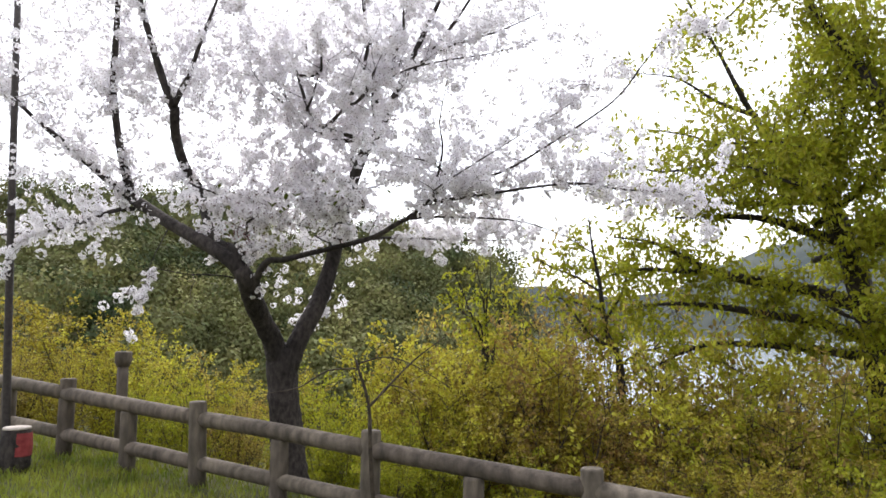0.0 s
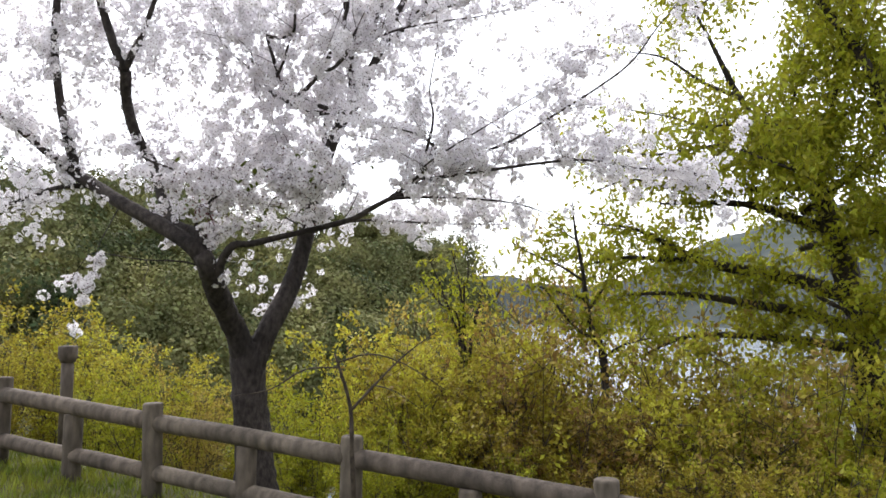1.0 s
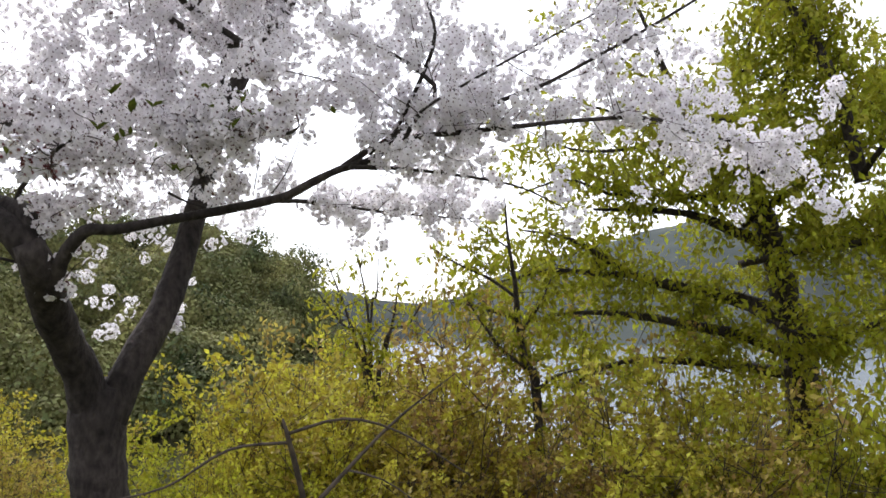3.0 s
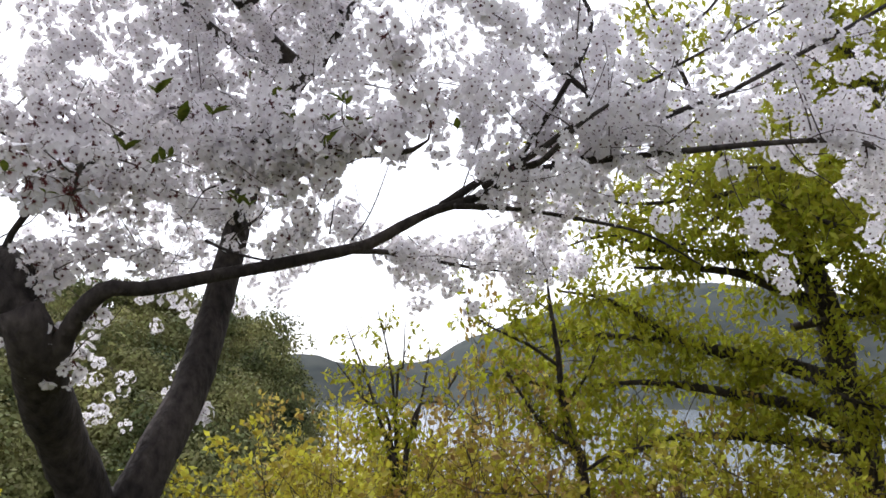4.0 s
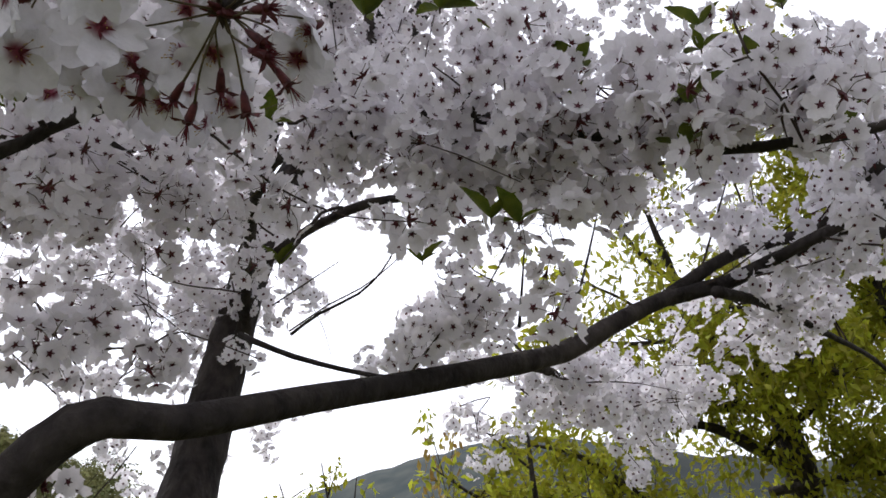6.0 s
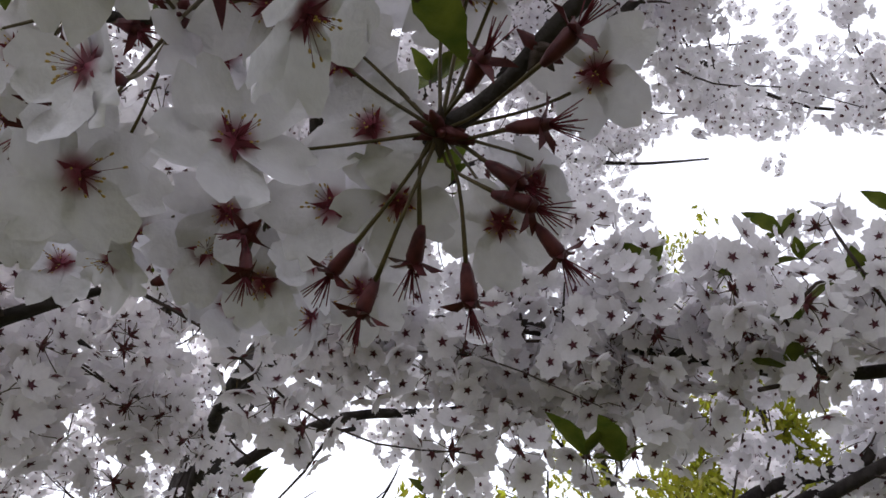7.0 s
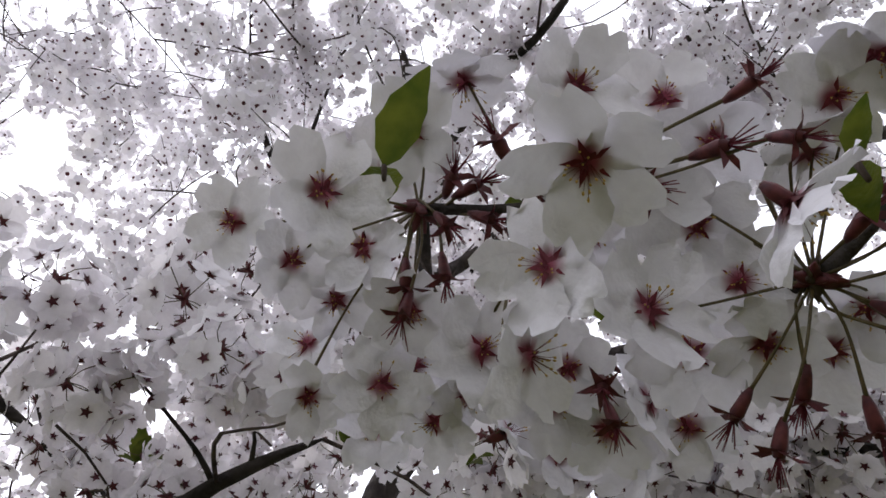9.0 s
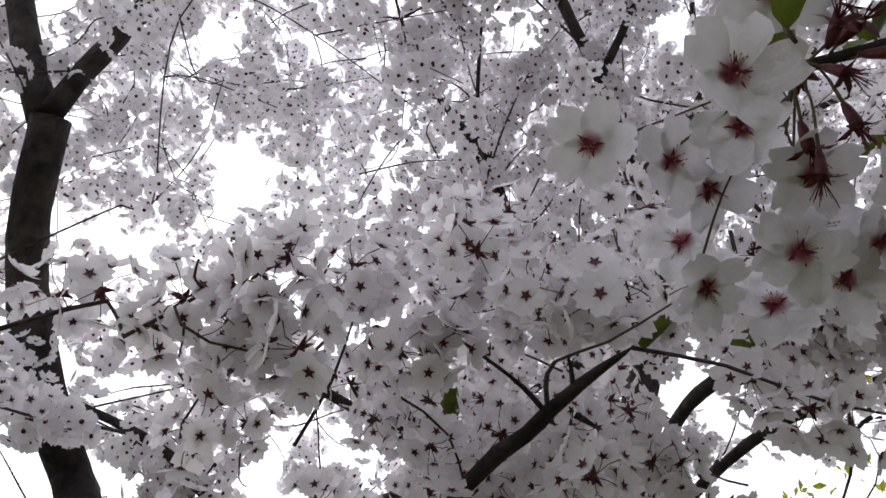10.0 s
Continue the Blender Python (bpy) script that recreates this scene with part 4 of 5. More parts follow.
# thin bloom high in the crown
mass((-3.87, 6.43, 3.68), (-2.60, 6.31, 3.79), 0.22, 45, tree_rng, 0.6)
mass((-2.64, 6.43, 3.59), (-1.42, 6.40, 3.83), 0.22, 45, tree_rng, 0.6)
mass((-3.79, 6.66, 3.30), (-2.30, 6.46, 3.30), 0.18, 35, tree_rng, 0.6)
mass((-2.22, 6.58, 4.11), (-0.87, 6.68, 4.00), 0.20, 35, tree_rng, 0.6)
mass((0.54, 6.39, 3.79), (1.38, 6.17, 4.00), 0.12, 12, tree_rng, 0.6)
mass((0.71, 5.46, 3.01), (1.60, 5.34, 3.22), 0.12, 30, tree_rng, 0.6)
mass((-3.54, 6.01, 3.77), (-2.79, 6.40, 3.83), 0.15, 42, tree_rng, 0.6)
mass((-3.52, 6.03, 3.21), (-2.81, 6.40, 3.13), 0.15, 42, tree_rng, 0.6)
mass((-3.32, 5.91, 2.54), (-2.42, 6.34, 2.48), 0.15, 42, tree_rng, 0.6)
mass((-2.70, 6.33, 3.60), (-2.17, 6.54, 2.87), 0.15, 42, tree_rng, 0.6)
mass((-2.20, 6.53, 3.88), (-1.49, 6.73, 3.65), 0.15, 42, tree_rng, 0.6)
mass((-1.07, 6.71, 3.43), (-0.36, 6.79, 2.93), 0.15, 42, tree_rng, 0.6)
mass((-0.34, 6.39, 3.14), (0.63, 6.37, 2.94), 0.15, 42, tree_rng, 0.6)
mass((-1.52, 6.82, 4.00), (-0.69, 6.96, 3.78), 0.15, 42, tree_rng, 0.6)
mass((-0.27, 6.99, 4.07), (0.69, 6.97, 4.18), 0.15, 42, tree_rng, 0.6)
mass((-3.12, 5.91, 2.09), (-2.61, 6.15, 2.19), 0.15, 42, tree_rng, 0.6)
mass((-2.88, 6.58, 4.11), (-1.87, 6.94, 4.27), 0.15, 42, tree_rng, 0.6)
mass((-1.36, 7.06, 4.32), (-0.39, 7.19, 4.32), 0.15, 42, tree_rng, 0.6)
mass((-0.911, 5.768, 2.225), (-0.721, 5.620, 2.177), 0.045, 26, tree_rng, 0.5)
mass((-0.682, 5.655, 2.183), (-0.558, 5.473, 2.159), 0.045, 28, tree_rng, 0.5)
mass((-1.416, 6.002, 1.912), (-1.106, 5.994, 1.975), 0.060, 14, tree_rng, 0.5)


def hang_blossoms(rng):
    """The nearest clusters are parts of their own; the rest are joined."""
    at = np.array(blossom_at)
    dist = np.linalg.norm(at - EYE_END, axis=1)
    order = np.argsort(dist)
    singles, rest = order[:300], order[300:]
    shapes = []
    for tv, tf, tm in MID_UMBELS:
        me = scatter("umbel", (tv, tf, tm), np.zeros((1, 3)), np.eye(3)[None], np.ones(1), NEAR_MATS)
        shapes.append(me)
    for i in singles:
        ob = part("umbel", shapes[int(rng.integers(0, len(shapes)))], CHERRY)
        ob.location = Vector(at[i] - ROOT)
        ob.rotation_euler = rng.uniform(0, 6.28, 3)
        s = rng.uniform(0.9, 1.15)
        ob.scale = (s, s, s)
    middle = rest[dist[rest] < 1.3]
    far = rest[dist[rest] >= 1.3]
    for name, ids, shapes in (("blossoms_close", middle, MID_UMBELS), ("blossoms", far, FAR_UMBELS)):
        pick = rng.integers(0, len(shapes), len(ids))
        for k, shape in enumerate(shapes):
            sel = ids[pick == k]
            if len(sel):
                me = scatter("blossoms", shape, at[sel] - ROOT, any_turns(len(sel), rng), rng.uniform(0.8, 1.15, len(sel)), FLOWER_MATS)
                part("blossoms", me, CHERRY, "massed white cherry blossom", "stuff")
    me = twig_heap.mesh("twigwork", [TWIG])
    me.transform(Matrix.Translation(-Vector(ROOT)))
    part("twigwork", me, CHERRY, "fine dark flowering twigs", "stuff")


hang_blossoms(tree_rng)


# the cluster that hangs before the visitor, flower by flower
hero_rng = np.random.default_rng(77)


def near_flower_mesh(cup, rng):
    v, f, m = flower_shape(2, cup, rng)
    return mesh_of("flower", v, f, HERO_MATS, m)


def spent_flower_mesh(rng):
    """A calyx with its stamens, the petals fallen."""
    h = Heap()
    v, f = tube(np.array([(0, 0, -0.011, 0.0009), (0, 0, -0.008, 0.0018), (0, 0, -0.002, 0.0024), (0, 0, 0.001, 0.0014)]), 8, rng)
    h.add(v, f, 2)
    for k in range(5):
        v = spun([(0.001, -0.0018, -0.001), (0.001, 0.0018, -0.001), (0.0055, 0.0006, 0.0012), (0.0088, 0, 0.0002)], k * 1.2566)
        h.add(v, [(0, 1, 2), (0, 2, 3)], 2)
    for k in range(14):
        a, lean, ln = rng.uniform(0, 6.3), rng.uniform(0.1, 0.6), rng.uniform(0.006, 0.011)
        tip = np.array((math.cos(a) * lean, math.sin(a) * lean, 1.0)) * ln
        v, f = tube(np.array([(0, 0, 0, 0.00025), (*tip, 0.00018)]), 3, rng)
        h.add(v, f, 1)
    return mesh_of("spent_flower", np.vstack(h.v), h.f, HERO_MATS, h.m)


OPEN_FLOWERS = [near_flower_mesh(c, hero_rng) for c in (0.02, 0.12, 0.22, 0.35)]
SPENT_FLOWERS = [spent_flower_mesh(hero_rng) for _ in range(3)]


def near_cluster(node, open_at, spent_at, aside=0.45):
    """A flower cluster from a bud at node: open flowers turned to the open air, and spent ones."""
    rng = hero_rng
    node = np.array(node)
    h = Heap()
    for k in range(9):
        d = rng.normal(size=3)
        d /= np.linalg.norm(d)
        v, f = tube(np.array([(0, 0, 0, 0.0035), (*(d * 0.005), 0.0028), (*(d * 0.012), 0.0006)]), 5, rng)
        h.add(v, f, 2)
    stalks = []
    flowers = []
    for places, meshes in ((open_at, OPEN_FLOWERS), (spent_at, SPENT_FLOWERS)):
        for p in places:
            p = np.array(p)
            if meshes is OPEN_FLOWERS:
                face = (EYE_END - p) / np.linalg.norm(EYE_END - p) + rng.normal(size=3) * aside
            else:
                face = (p - node) / np.linalg.norm(p - node) + rng.normal(size=3) * 0.15
            face = face / np.linalg.norm(face)
            flowers.append((p, face, meshes[int(rng.integers(0, len(meshes)))]))
            end = p - face * 0.010 - node
            mid = end * 0.55 - face * 0.006 + rng.normal(size=3) * 0.003
            path = glide([(0, 0, 0, 0.0008), (*mid, 0.0006), (*end, 0.0009)], 0.006)
            v, f = tube(path, 6, rng)
            h.add(v, f, 3)
    me = h.mesh("stalks", NEAR_MATS)
    cluster = part("hanging_umbel", me, CHERRY, "umbel of open white cherry flowers with red hearts")
    cluster.location = Vector(node - ROOT)
    for p, face, me in flowers:
        flower_object(me, p - node, face, cluster, rng, rng.uniform(1.12, 1.3))


near_cluster((-1.297, 5.231, 1.947), [(-1.361, 5.193, 1.916), (-1.353, 5.260, 1.936), (-1.312, 5.249, 1.956), (-1.310, 5.185, 1.992), (-1.355, 5.241, 1.980), (-1.326, 5.247, 1.979), (-1.305, 5.205, 1.987), (-1.306, 5.286, 1.950), (-1.293, 5.262, 1.942), (-1.300, 5.167, 2.001), (-1.244, 5.244, 1.963), (-1.243, 5.267, 1.958), (-1.258, 5.196, 1.967)],
             [(-1.310, 5.275, 1.912), (-1.301, 5.270, 1.897), (-1.287, 5.262, 1.917), (-1.274, 5.249, 1.899), (-1.260, 5.221, 1.906), (-1.273, 5.217, 1.917), (-1.280, 5.201, 1.934), (-1.276, 5.218, 1.925), (-1.289, 5.176, 1.945), (-1.303, 5.200, 1.948)])
near_cluster((-1.376, 5.270, 1.990), [(-1.410, 5.214, 1.934), (-1.396, 5.255, 1.935), (-1.389, 5.284, 1.922), (-1.390, 5.227, 2.004), (-1.408, 5.272, 2.063), (-1.360, 5.270, 1.981), (-1.323, 5.226, 2.009), (-1.334, 5.231, 2.039), (-1.379, 5.327, 1.959)],
             [(-1.406, 5.258, 2.003), (-1.374, 5.226, 1.954), (-1.350, 5.208, 1.968), (-1.340, 5.190, 1.956), (-1.335, 5.194, 1.999)])
near_cluster((-1.408, 5.319, 2.025), [(-1.459, 5.301, 1.991), (-1.426, 5.290, 2.037), (-1.450, 5.370, 2.021), (-1.422, 5.349, 2.022), (-1.399, 5.351, 1.993), (-1.419, 5.325, 2.055), (-1.419, 5.393, 2.028), (-1.420, 5.430, 2.026), (-1.398, 5.383, 1.974), (-1.417, 5.432, 1.995), (-1.379, 5.388, 1.995), (-1.477, 5.386, 2.053)],
             [(-1.401, 5.306, 2.003), (-1.386, 5.295, 2.003), (-1.406, 5.291, 2.018), (-1.396, 5.321, 1.987), (-1.406, 5.339, 1.993), (-1.407, 5.341, 1.978), (-1.392, 5.293, 2.022)])
near_cluster((-1.314, 5.330, 1.976), [(-1.308, 5.342, 1.948), (-1.296, 5.325, 1.955), (-1.332, 5.347, 1.958), (-1.267, 5.332, 1.954), (-1.335, 5.379, 1.962), (-1.357, 5.408, 1.980), (-1.330, 5.333, 1.969), (-1.352, 5.384, 1.982), (-1.375, 5.442, 1.991), (-1.307, 5.382, 1.958), (-1.274, 5.364, 1.954)],
             [(-1.326, 5.319, 1.950), (-1.323, 5.320, 1.933)], 0.45)
limb("flowering_twig", [(-1.264, 5.125, 1.986, 0.0045), (-1.274, 5.146, 1.982, 0.0042), (-1.276, 5.163, 1.976, 0.0036), (-1.284, 5.196, 1.961, 0.003), (-1.289, 5.219, 1.953, 0.003), (-1.297, 5.231, 1.947, 0.004)], 0.08, 0)
limb("flowering_twig", [(-1.283, 5.152, 1.975, 0.0032), (-1.293, 5.155, 1.978, 0.0024), (-1.310, 5.150, 1.992, 0.0016), (-1.324, 5.149, 2.001, 0.0016), (-1.337, 5.145, 2.011, 0.0014)], 0.06, 0)
limb("flowering_twig", [(-1.276, 5.163, 1.976, 0.003), (-1.278, 5.209, 2.010, 0.0025), (-1.332, 5.252, 2.007, 0.0022), (-1.376, 5.270, 1.990, 0.003)], 0.06, 0)
limb("flowering_twig", [(-1.376, 5.270, 1.990, 0.0025), (-1.387, 5.300, 2.014, 0.0022), (-1.408, 5.319, 2.025, 0.0035)], 0.06, 0)
limb("flowering_twig", [(-1.297, 5.231, 1.947, 0.003), (-1.284, 5.292, 1.975, 0.0022), (-1.314, 5.330, 1.976, 0.0035)], 0.06, 0)


def twig_bud(at, size=1.0):
    """A knot of brown bud scales on a flowering twig."""
    rng, h = hero_rng, Heap()
    for k in range(11):
        d = rng.normal(size=3)
        d /= np.linalg.norm(d)
        v, f = tube(np.array([(0, 0, 0, 0.0030), (*(d * 0.0045), 0.0026), (*(d * 0.0085), 0.0014), (*(d * 0.011), 0.0003)]) * size, 6, rng, 0.08)
        h.add(v, f, k % 2)
    bud = part("bud", h.mesh("bud", [TWIG, CALYX]), CHERRY, "knot of brown bud scales")
    bud.location = Vector(np.array(at) - ROOT)


for at in ((-1.276, 5.163, 1.976), (-1.284, 5.196, 1.961), (-1.297, 5.231, 1.947), (-1.270, 5.138, 1.984), (-1.376, 5.270, 1.990), (-1.310, 5.150, 1.992)):
    twig_bud(at, 0.85)


def leaf_blade(length, width, rng):
    """A toothed young leaf along +x, folded at its rib, with thickness."""
    n, v, f = 8, [], []
    for i in range(n + 1):
        u = i / n
        half = width * 0.5 * math.sin(math.pi * min(1, u ** 0.8)) + 0.0003
        half *= 1 + (0.08 if i % 2 else -0.04)
        z = length * (0.10 * u - 0.22 * u * u)
        v += [(length * u, -half, z + half * 0.35), (length * u, 0, z), (length * u, half, z + half * 0.35)]
    for i in range(n):
        a = i * 3
        f += [(a, a + 3, a + 4, a + 1), (a + 1, a + 4, a + 5, a + 2)]
    return np.array(v), f


LEAF_MESHES = []
for size in (0.034, 0.042, 0.05):
    v, f = leaf_blade(size, size * 0.42, hero_rng)
    LEAF_MESHES.append(mesh_of("leaf", v, f, [YOUNG_LEAF]))


def leaf_tuft(at, count=3, size=1.0, up=(0, 0, 1)):
    """A few young leaves opening from one bud."""
    if in_gap(np.array(at)):
        return
    rng = hero_rng
    v, f = tube(np.array([(0, 0, -0.008, 0.0009), (0, 0, 0, 0.0013), (0, 0, 0.003, 0.0006)]), 6, rng)
    tuft = part("leaf_tuft", mesh_of("leaf_bud", v, f, [TWIG]), CHERRY, "fresh green young leaves at a twig's end")
    tuft.location = Vector(np.array(at) - ROOT)
    a0 = rng.uniform(0, 6.28)
    for k in range(count):
        ob = part("leaf", LEAF_MESHES[int(rng.integers(0, 3))], tuft)
        s = size * rng.uniform(0.8, 1.15)
        d = Vector(up) * rng.uniform(0.4, 1.0) + Vector((math.cos(a0 + k * 2.2), math.sin(a0 + k * 2.2), 0)) * 0.8
        ob.matrix_basis = Matrix.LocRotScale(None, d.to_track_quat("X", "Z"), Vector((s, s, s)))


for at in ((-1.122, 5.812, 2.220), (-0.776, 5.577, 2.238), (-0.710, 5.401, 2.238), (-0.731, 5.473, 2.251), (-0.681, 5.307, 2.251), (-0.837, 5.656, 2.391), (-0.814, 5.642, 2.391), (-0.896, 5.720, 2.457), (-0.698, 5.498, 2.286), (-0.697, 5.456, 2.134)):
    leaf_tuft(at, 3)
for at in ((-0.901, 5.525, 2.018), (-0.928, 5.540, 2.023), (-0.691, 5.449, 2.031)):
    leaf_tuft(at, 4, 0.95)
for at in ((-0.79, 5.53, 2.27), (-0.64, 5.38, 2.22), (-1.01, 5.51, 2.26), (-1.15, 5.45, 2.28), (-0.32, 5.47, 2.28), (-1.09, 5.54, 2.24), (-0.72, 5.42, 2.17), (-0.93, 6.35, 2.23), (-1.09, 6.50, 2.32), (-0.74, 6.07, 2.18), (-1.56, 6.38, 2.16), (-1.25, 5.82, 2.23)):
    leaf_tuft(at, 4, 1.2)
for at in ((-1.139, 5.743, 2.189), (-1.395, 6.209, 2.383), (-0.668, 5.432, 2.311), (-1.670, 5.832, 2.379), (-1.445, 6.020, 2.272), (-1.134, 6.066, 2.296), (-1.161, 5.712, 2.162), (-1.122, 5.991, 2.261)):
    leaf_tuft(at, 4)
leaf_tuft((-1.440, 5.286, 1.999), 2, 0.9, (-0.5, 0.2, 0.9))
leaf_tuft((-1.338, 5.182, 1.934), 2, 0.5, (1.0, -0.3, 0.25))
leaf_tuft((-1.381, 5.279, 1.999), 2, 0.5)


# ---- shrubs, right-hand tree, woods
def leaf_shape(length, width):
    """A pointed leaf that grows along +z, folded a little along its rib."""
    v = np.array([(0, 0, 0), (-width * 0.5, length * 0.08, length * 0.45), (0, -length * 0.06, length), (width * 0.5, length * 0.08, length * 0.45)])
    return v, np.array([(0, 1, 2), (0, 2, 3)]), np.zeros(2, dtype=int)


def build_shrub(kind, height, stems, leaves, leaf, size, rng):
    """A thicket of thin branching stems with small leaves, standing on its origin."""
    h, spots, ways = Heap(), [], []
    for _ in range(stems):
        a = rng.uniform(0, 6.28)
        lean = rng.uniform(0.05, 0.45)
        top = height * rng.uniform(0.6, 1.0)
        p = np.array((math.cos(a), math.sin(a), 0)) * rng.uniform(0, 0.25)
        ctrl = [(*p, 0.012)]
        for k in range(1, 6):
            p = p + np.array((math.cos(a) * lean, math.sin(a) * lean, 1)) * top / 5 + rng.normal(size=3) * 0.05 * height / 2
            ctrl.append((*p, 0.012 * (1 - k / 6)))
        path = glide(ctrl, 0.2)
        v, f = tube(path, 4, rng)
        h.add(v, f)
        for _ in range(int(6 * height)):
            i = rng.integers(len(path) // 5, len(path) - 1)
            d = rng.normal(size=3) + (math.cos(a) * 0.5, math.sin(a) * 0.5, 0.7)
            d /= np.linalg.norm(d)
            ln = rng.uniform(0.2, 0.55)
            q = path[i, :3]
            side = np.array([(*q, 0.005), (*(q + d * ln * 0.5 + rng.normal(size=3) * 0.03), 0.0035), (*(q + d * ln + (0, 0, 0.05)), 0.0015)])
            v, f = tube(side, 3, rng)
            h.add(v, f)
            for _ in range(leaves):
                u = min(1.0, abs(rng.normal()) * 0.24)
                s = side[-1, :3] * (1 - u) + side[0, :3] * u
                spots.append(s + rng.normal(size=3) * 0.045)
                ways.append(d * 0.5 + rng.normal(size=3) * 0.8)
    ob = thing("shrub", "", "shrub")
    part("branchwork", h.mesh("branchwork", [STEM]), ob)
    spots, ways = np.array(spots), np.array(ways)
    me = scatter("foliage", leaf_shape(*size), spots, facing(ways, rng), rng.uniform(0.6, 1.3, len(spots)), [leaf])
    part("foliage", me, ob, "", "stuff")
    return ob


def build_thicket():
    rng = np.random.default_rng(21)
    kinds = []
    for label, leaf, height, n in (("leafy yellow-green shrub on the bank", SHRUB_LEAF, 3.0, 3), ("fresh green shrub on the bank", GREEN_LEAF, 2.4, 2), ("ochre budding shrub with thin bare stems on the bank", OCHRE_LEAF, 3.2, 2)):
        for _ in range(n):
            ob = build_shrub(label, height, 14 if leaf is not OCHRE_LEAF else 13, 27 if leaf is not OCHRE_LEAF else 15, leaf, (0.062, 0.036), rng)
            tagged(ob, label, "shrub", "shrubs on the bank")
            kinds.append(ob)
    used = set()

    def reach(top, k, wide=1.0):
        """A shrub whose crown comes up to the point top."""
        x, y, z = top
        z -= 0.26
        base = float(land(np.array(x), np.array(y))) - 0.1
        s = max(0.45, (z - base) / (2.8 if k not in (3, 4) else 2.25))
        put(x, y, k, s, 0.1, wide * min(1.0, 1.05 / s))

    def put(x, y, k, s, sink=0.0, wide=1.0):
        z = float(land(np.array(x), np.array(y))) - sink
        m = pose(x, y, z, 0, 0, rng.uniform(0, 360))
        if k in used:
            ob = copy_thing(kinds[k], m)
        else:
            ob = kinds[k]
            ob.matrix_basis = m
            used.add(k)
        ob.scale = (s * wide, s * wide, s)

    for top, k, wide in (
            ((-5.55, 10.51, 1.69), 0, 1.2), ((-4.85, 10.49, 1.80), 1, 1.2), ((-4.13, 10.06, 1.42), 0, 1.0), ((-5.35, 9.67, 1.41), 5, 1.1), ((-4.45, 9.29, 1.14), 2, 1.0)):
        reach(top, k, wide)
    for top, k, wide in (
            ((-3.32, 9.58, 1.20), 0, 1.1), ((-2.61, 9.08, 1.08), 1, 1.1), ((-2.29, 9.70, 0.92), 2, 1.1), ((-3.26, 8.70, 0.90), 3, 1.0), ((-2.13, 8.32, 0.62), 5, 0.9), ((-2.55, 8.12, 0.58), 3, 0.9)):
        reach(top, k, wide)
    for top, k, wide in (
            ((-1.31, 8.49, 0.88), 3, 1.0), ((-0.79, 8.29, 0.86), 4, 1.0), ((-0.96, 7.72, 0.51), 3, 0.9), ((-0.32, 8.72, 0.52), 2, 1.0), ((-0.41, 7.14, 0.21), 4, 0.9), ((0.06, 9.61, 0.65), 5, 1.0), ((-0.06, 7.94, 0.25), 3, 1.0)):
        reach(top, k, wide)
    for top, k, wide in (
            ((0.61, 10.58, 1.04), 0, 1.1), ((1.21, 11.01, 1.43), 6, 1.1), ((1.82, 11.49, 1.38), 1, 1.1), ((0.92, 9.70, 0.71), 2, 1.1), ((2.37, 11.46, 1.36), 5, 1.0), ((1.55, 10.06, 1.13), 6, 1.2), ((0.50, 8.54, 0.29), 3, 1.1), ((1.47, 8.71, 0.53), 0, 1.1)):
        reach(top, k, wide)
    for top, k, wide in (
            ((2.64, 10.51, 1.35), 6, 1.1), ((3.03, 10.02, 1.31), 5, 1.1), ((2.33, 9.07, 0.89), 2, 1.1), ((3.27, 9.46, 1.01), 1, 1.1), ((1.91, 7.93, 0.26), 5, 1.0), ((2.67, 8.11, 0.47), 6, 1.1), ((1.02, 7.35, 0.13), 4, 1.0)):
        reach(top, k, wide)
    for top, k, wide in (
            ((3.74, 9.08, 0.76), 0, 1.1), ((4.05, 8.52, 0.30), 3, 1.2), ((4.79, 8.71, 0.40), 4, 1.2), ((3.08, 7.52, 0.26), 2, 1.1), ((3.70, 7.13, 0.17), 4, 1.1), ((2.26, 6.74, 0.13), 3, 1.0), ((4.93, 8.12, 0.24), 3, 1.2), ((6.34, 9.10, 0.36), 4, 1.2)):
        reach(top, k, wide)
    for top, k, wide in (
            ((0.51, 11.45, 0.97), 5, 0.9), ((1.05, 11.48, 1.42), 1, 0.9), ((-0.12, 10.12, 0.75), 0, 1.0), ((0.52, 10.51, 1.05), 1, 1.0), ((-0.44, 10.27, 0.72), 0, 1.0), ((1.17, 10.27, 1.42), 2, 1.0), ((5.99, 8.80, 1.20), 3, 1.2), ((7.29, 8.89, 2.03), 4, 1.2)):
        reach(top, k, wide)
    for top, k, wide in (
            ((3.76, 8.70, 0.53), 3, 1.1), ((4.64, 9.30, 0.54), 2, 1.1), ((4.57, 8.12, 0.23), 3, 1.1), ((2.82, 7.72, 0.29), 1, 1.1), ((2.09, 7.53, 0.26), 0, 1.1), ((3.37, 7.33, 0.13), 6, 1.1), ((5.81, 9.09, 0.50), 3, 1.2), ((6.90, 9.48, 0.60), 4, 1.2), ((4.11, 7.14, 0.01), 4, 1.1), ((2.84, 6.95, -0.00), 2, 1.0)):
        reach(top, k, wide)
    for top, k, wide in (
            ((3.88, 10.17, 1.26), 5, 1.1), ((4.79, 10.01, 1.18), 1, 1.1), ((4.87, 9.36, 1.16), 2, 1.1), ((3.77, 9.39, 1.08), 0, 1.0), ((1.66, 9.95, 1.03), 1, 1.0), ((4.08, 8.85, 1.02), 6, 1.0), ((5.21, 10.55, 1.05), 1, 1.0), ((5.48, 10.07, 0.84), 2, 1.0)):
        reach(top, k, wide)
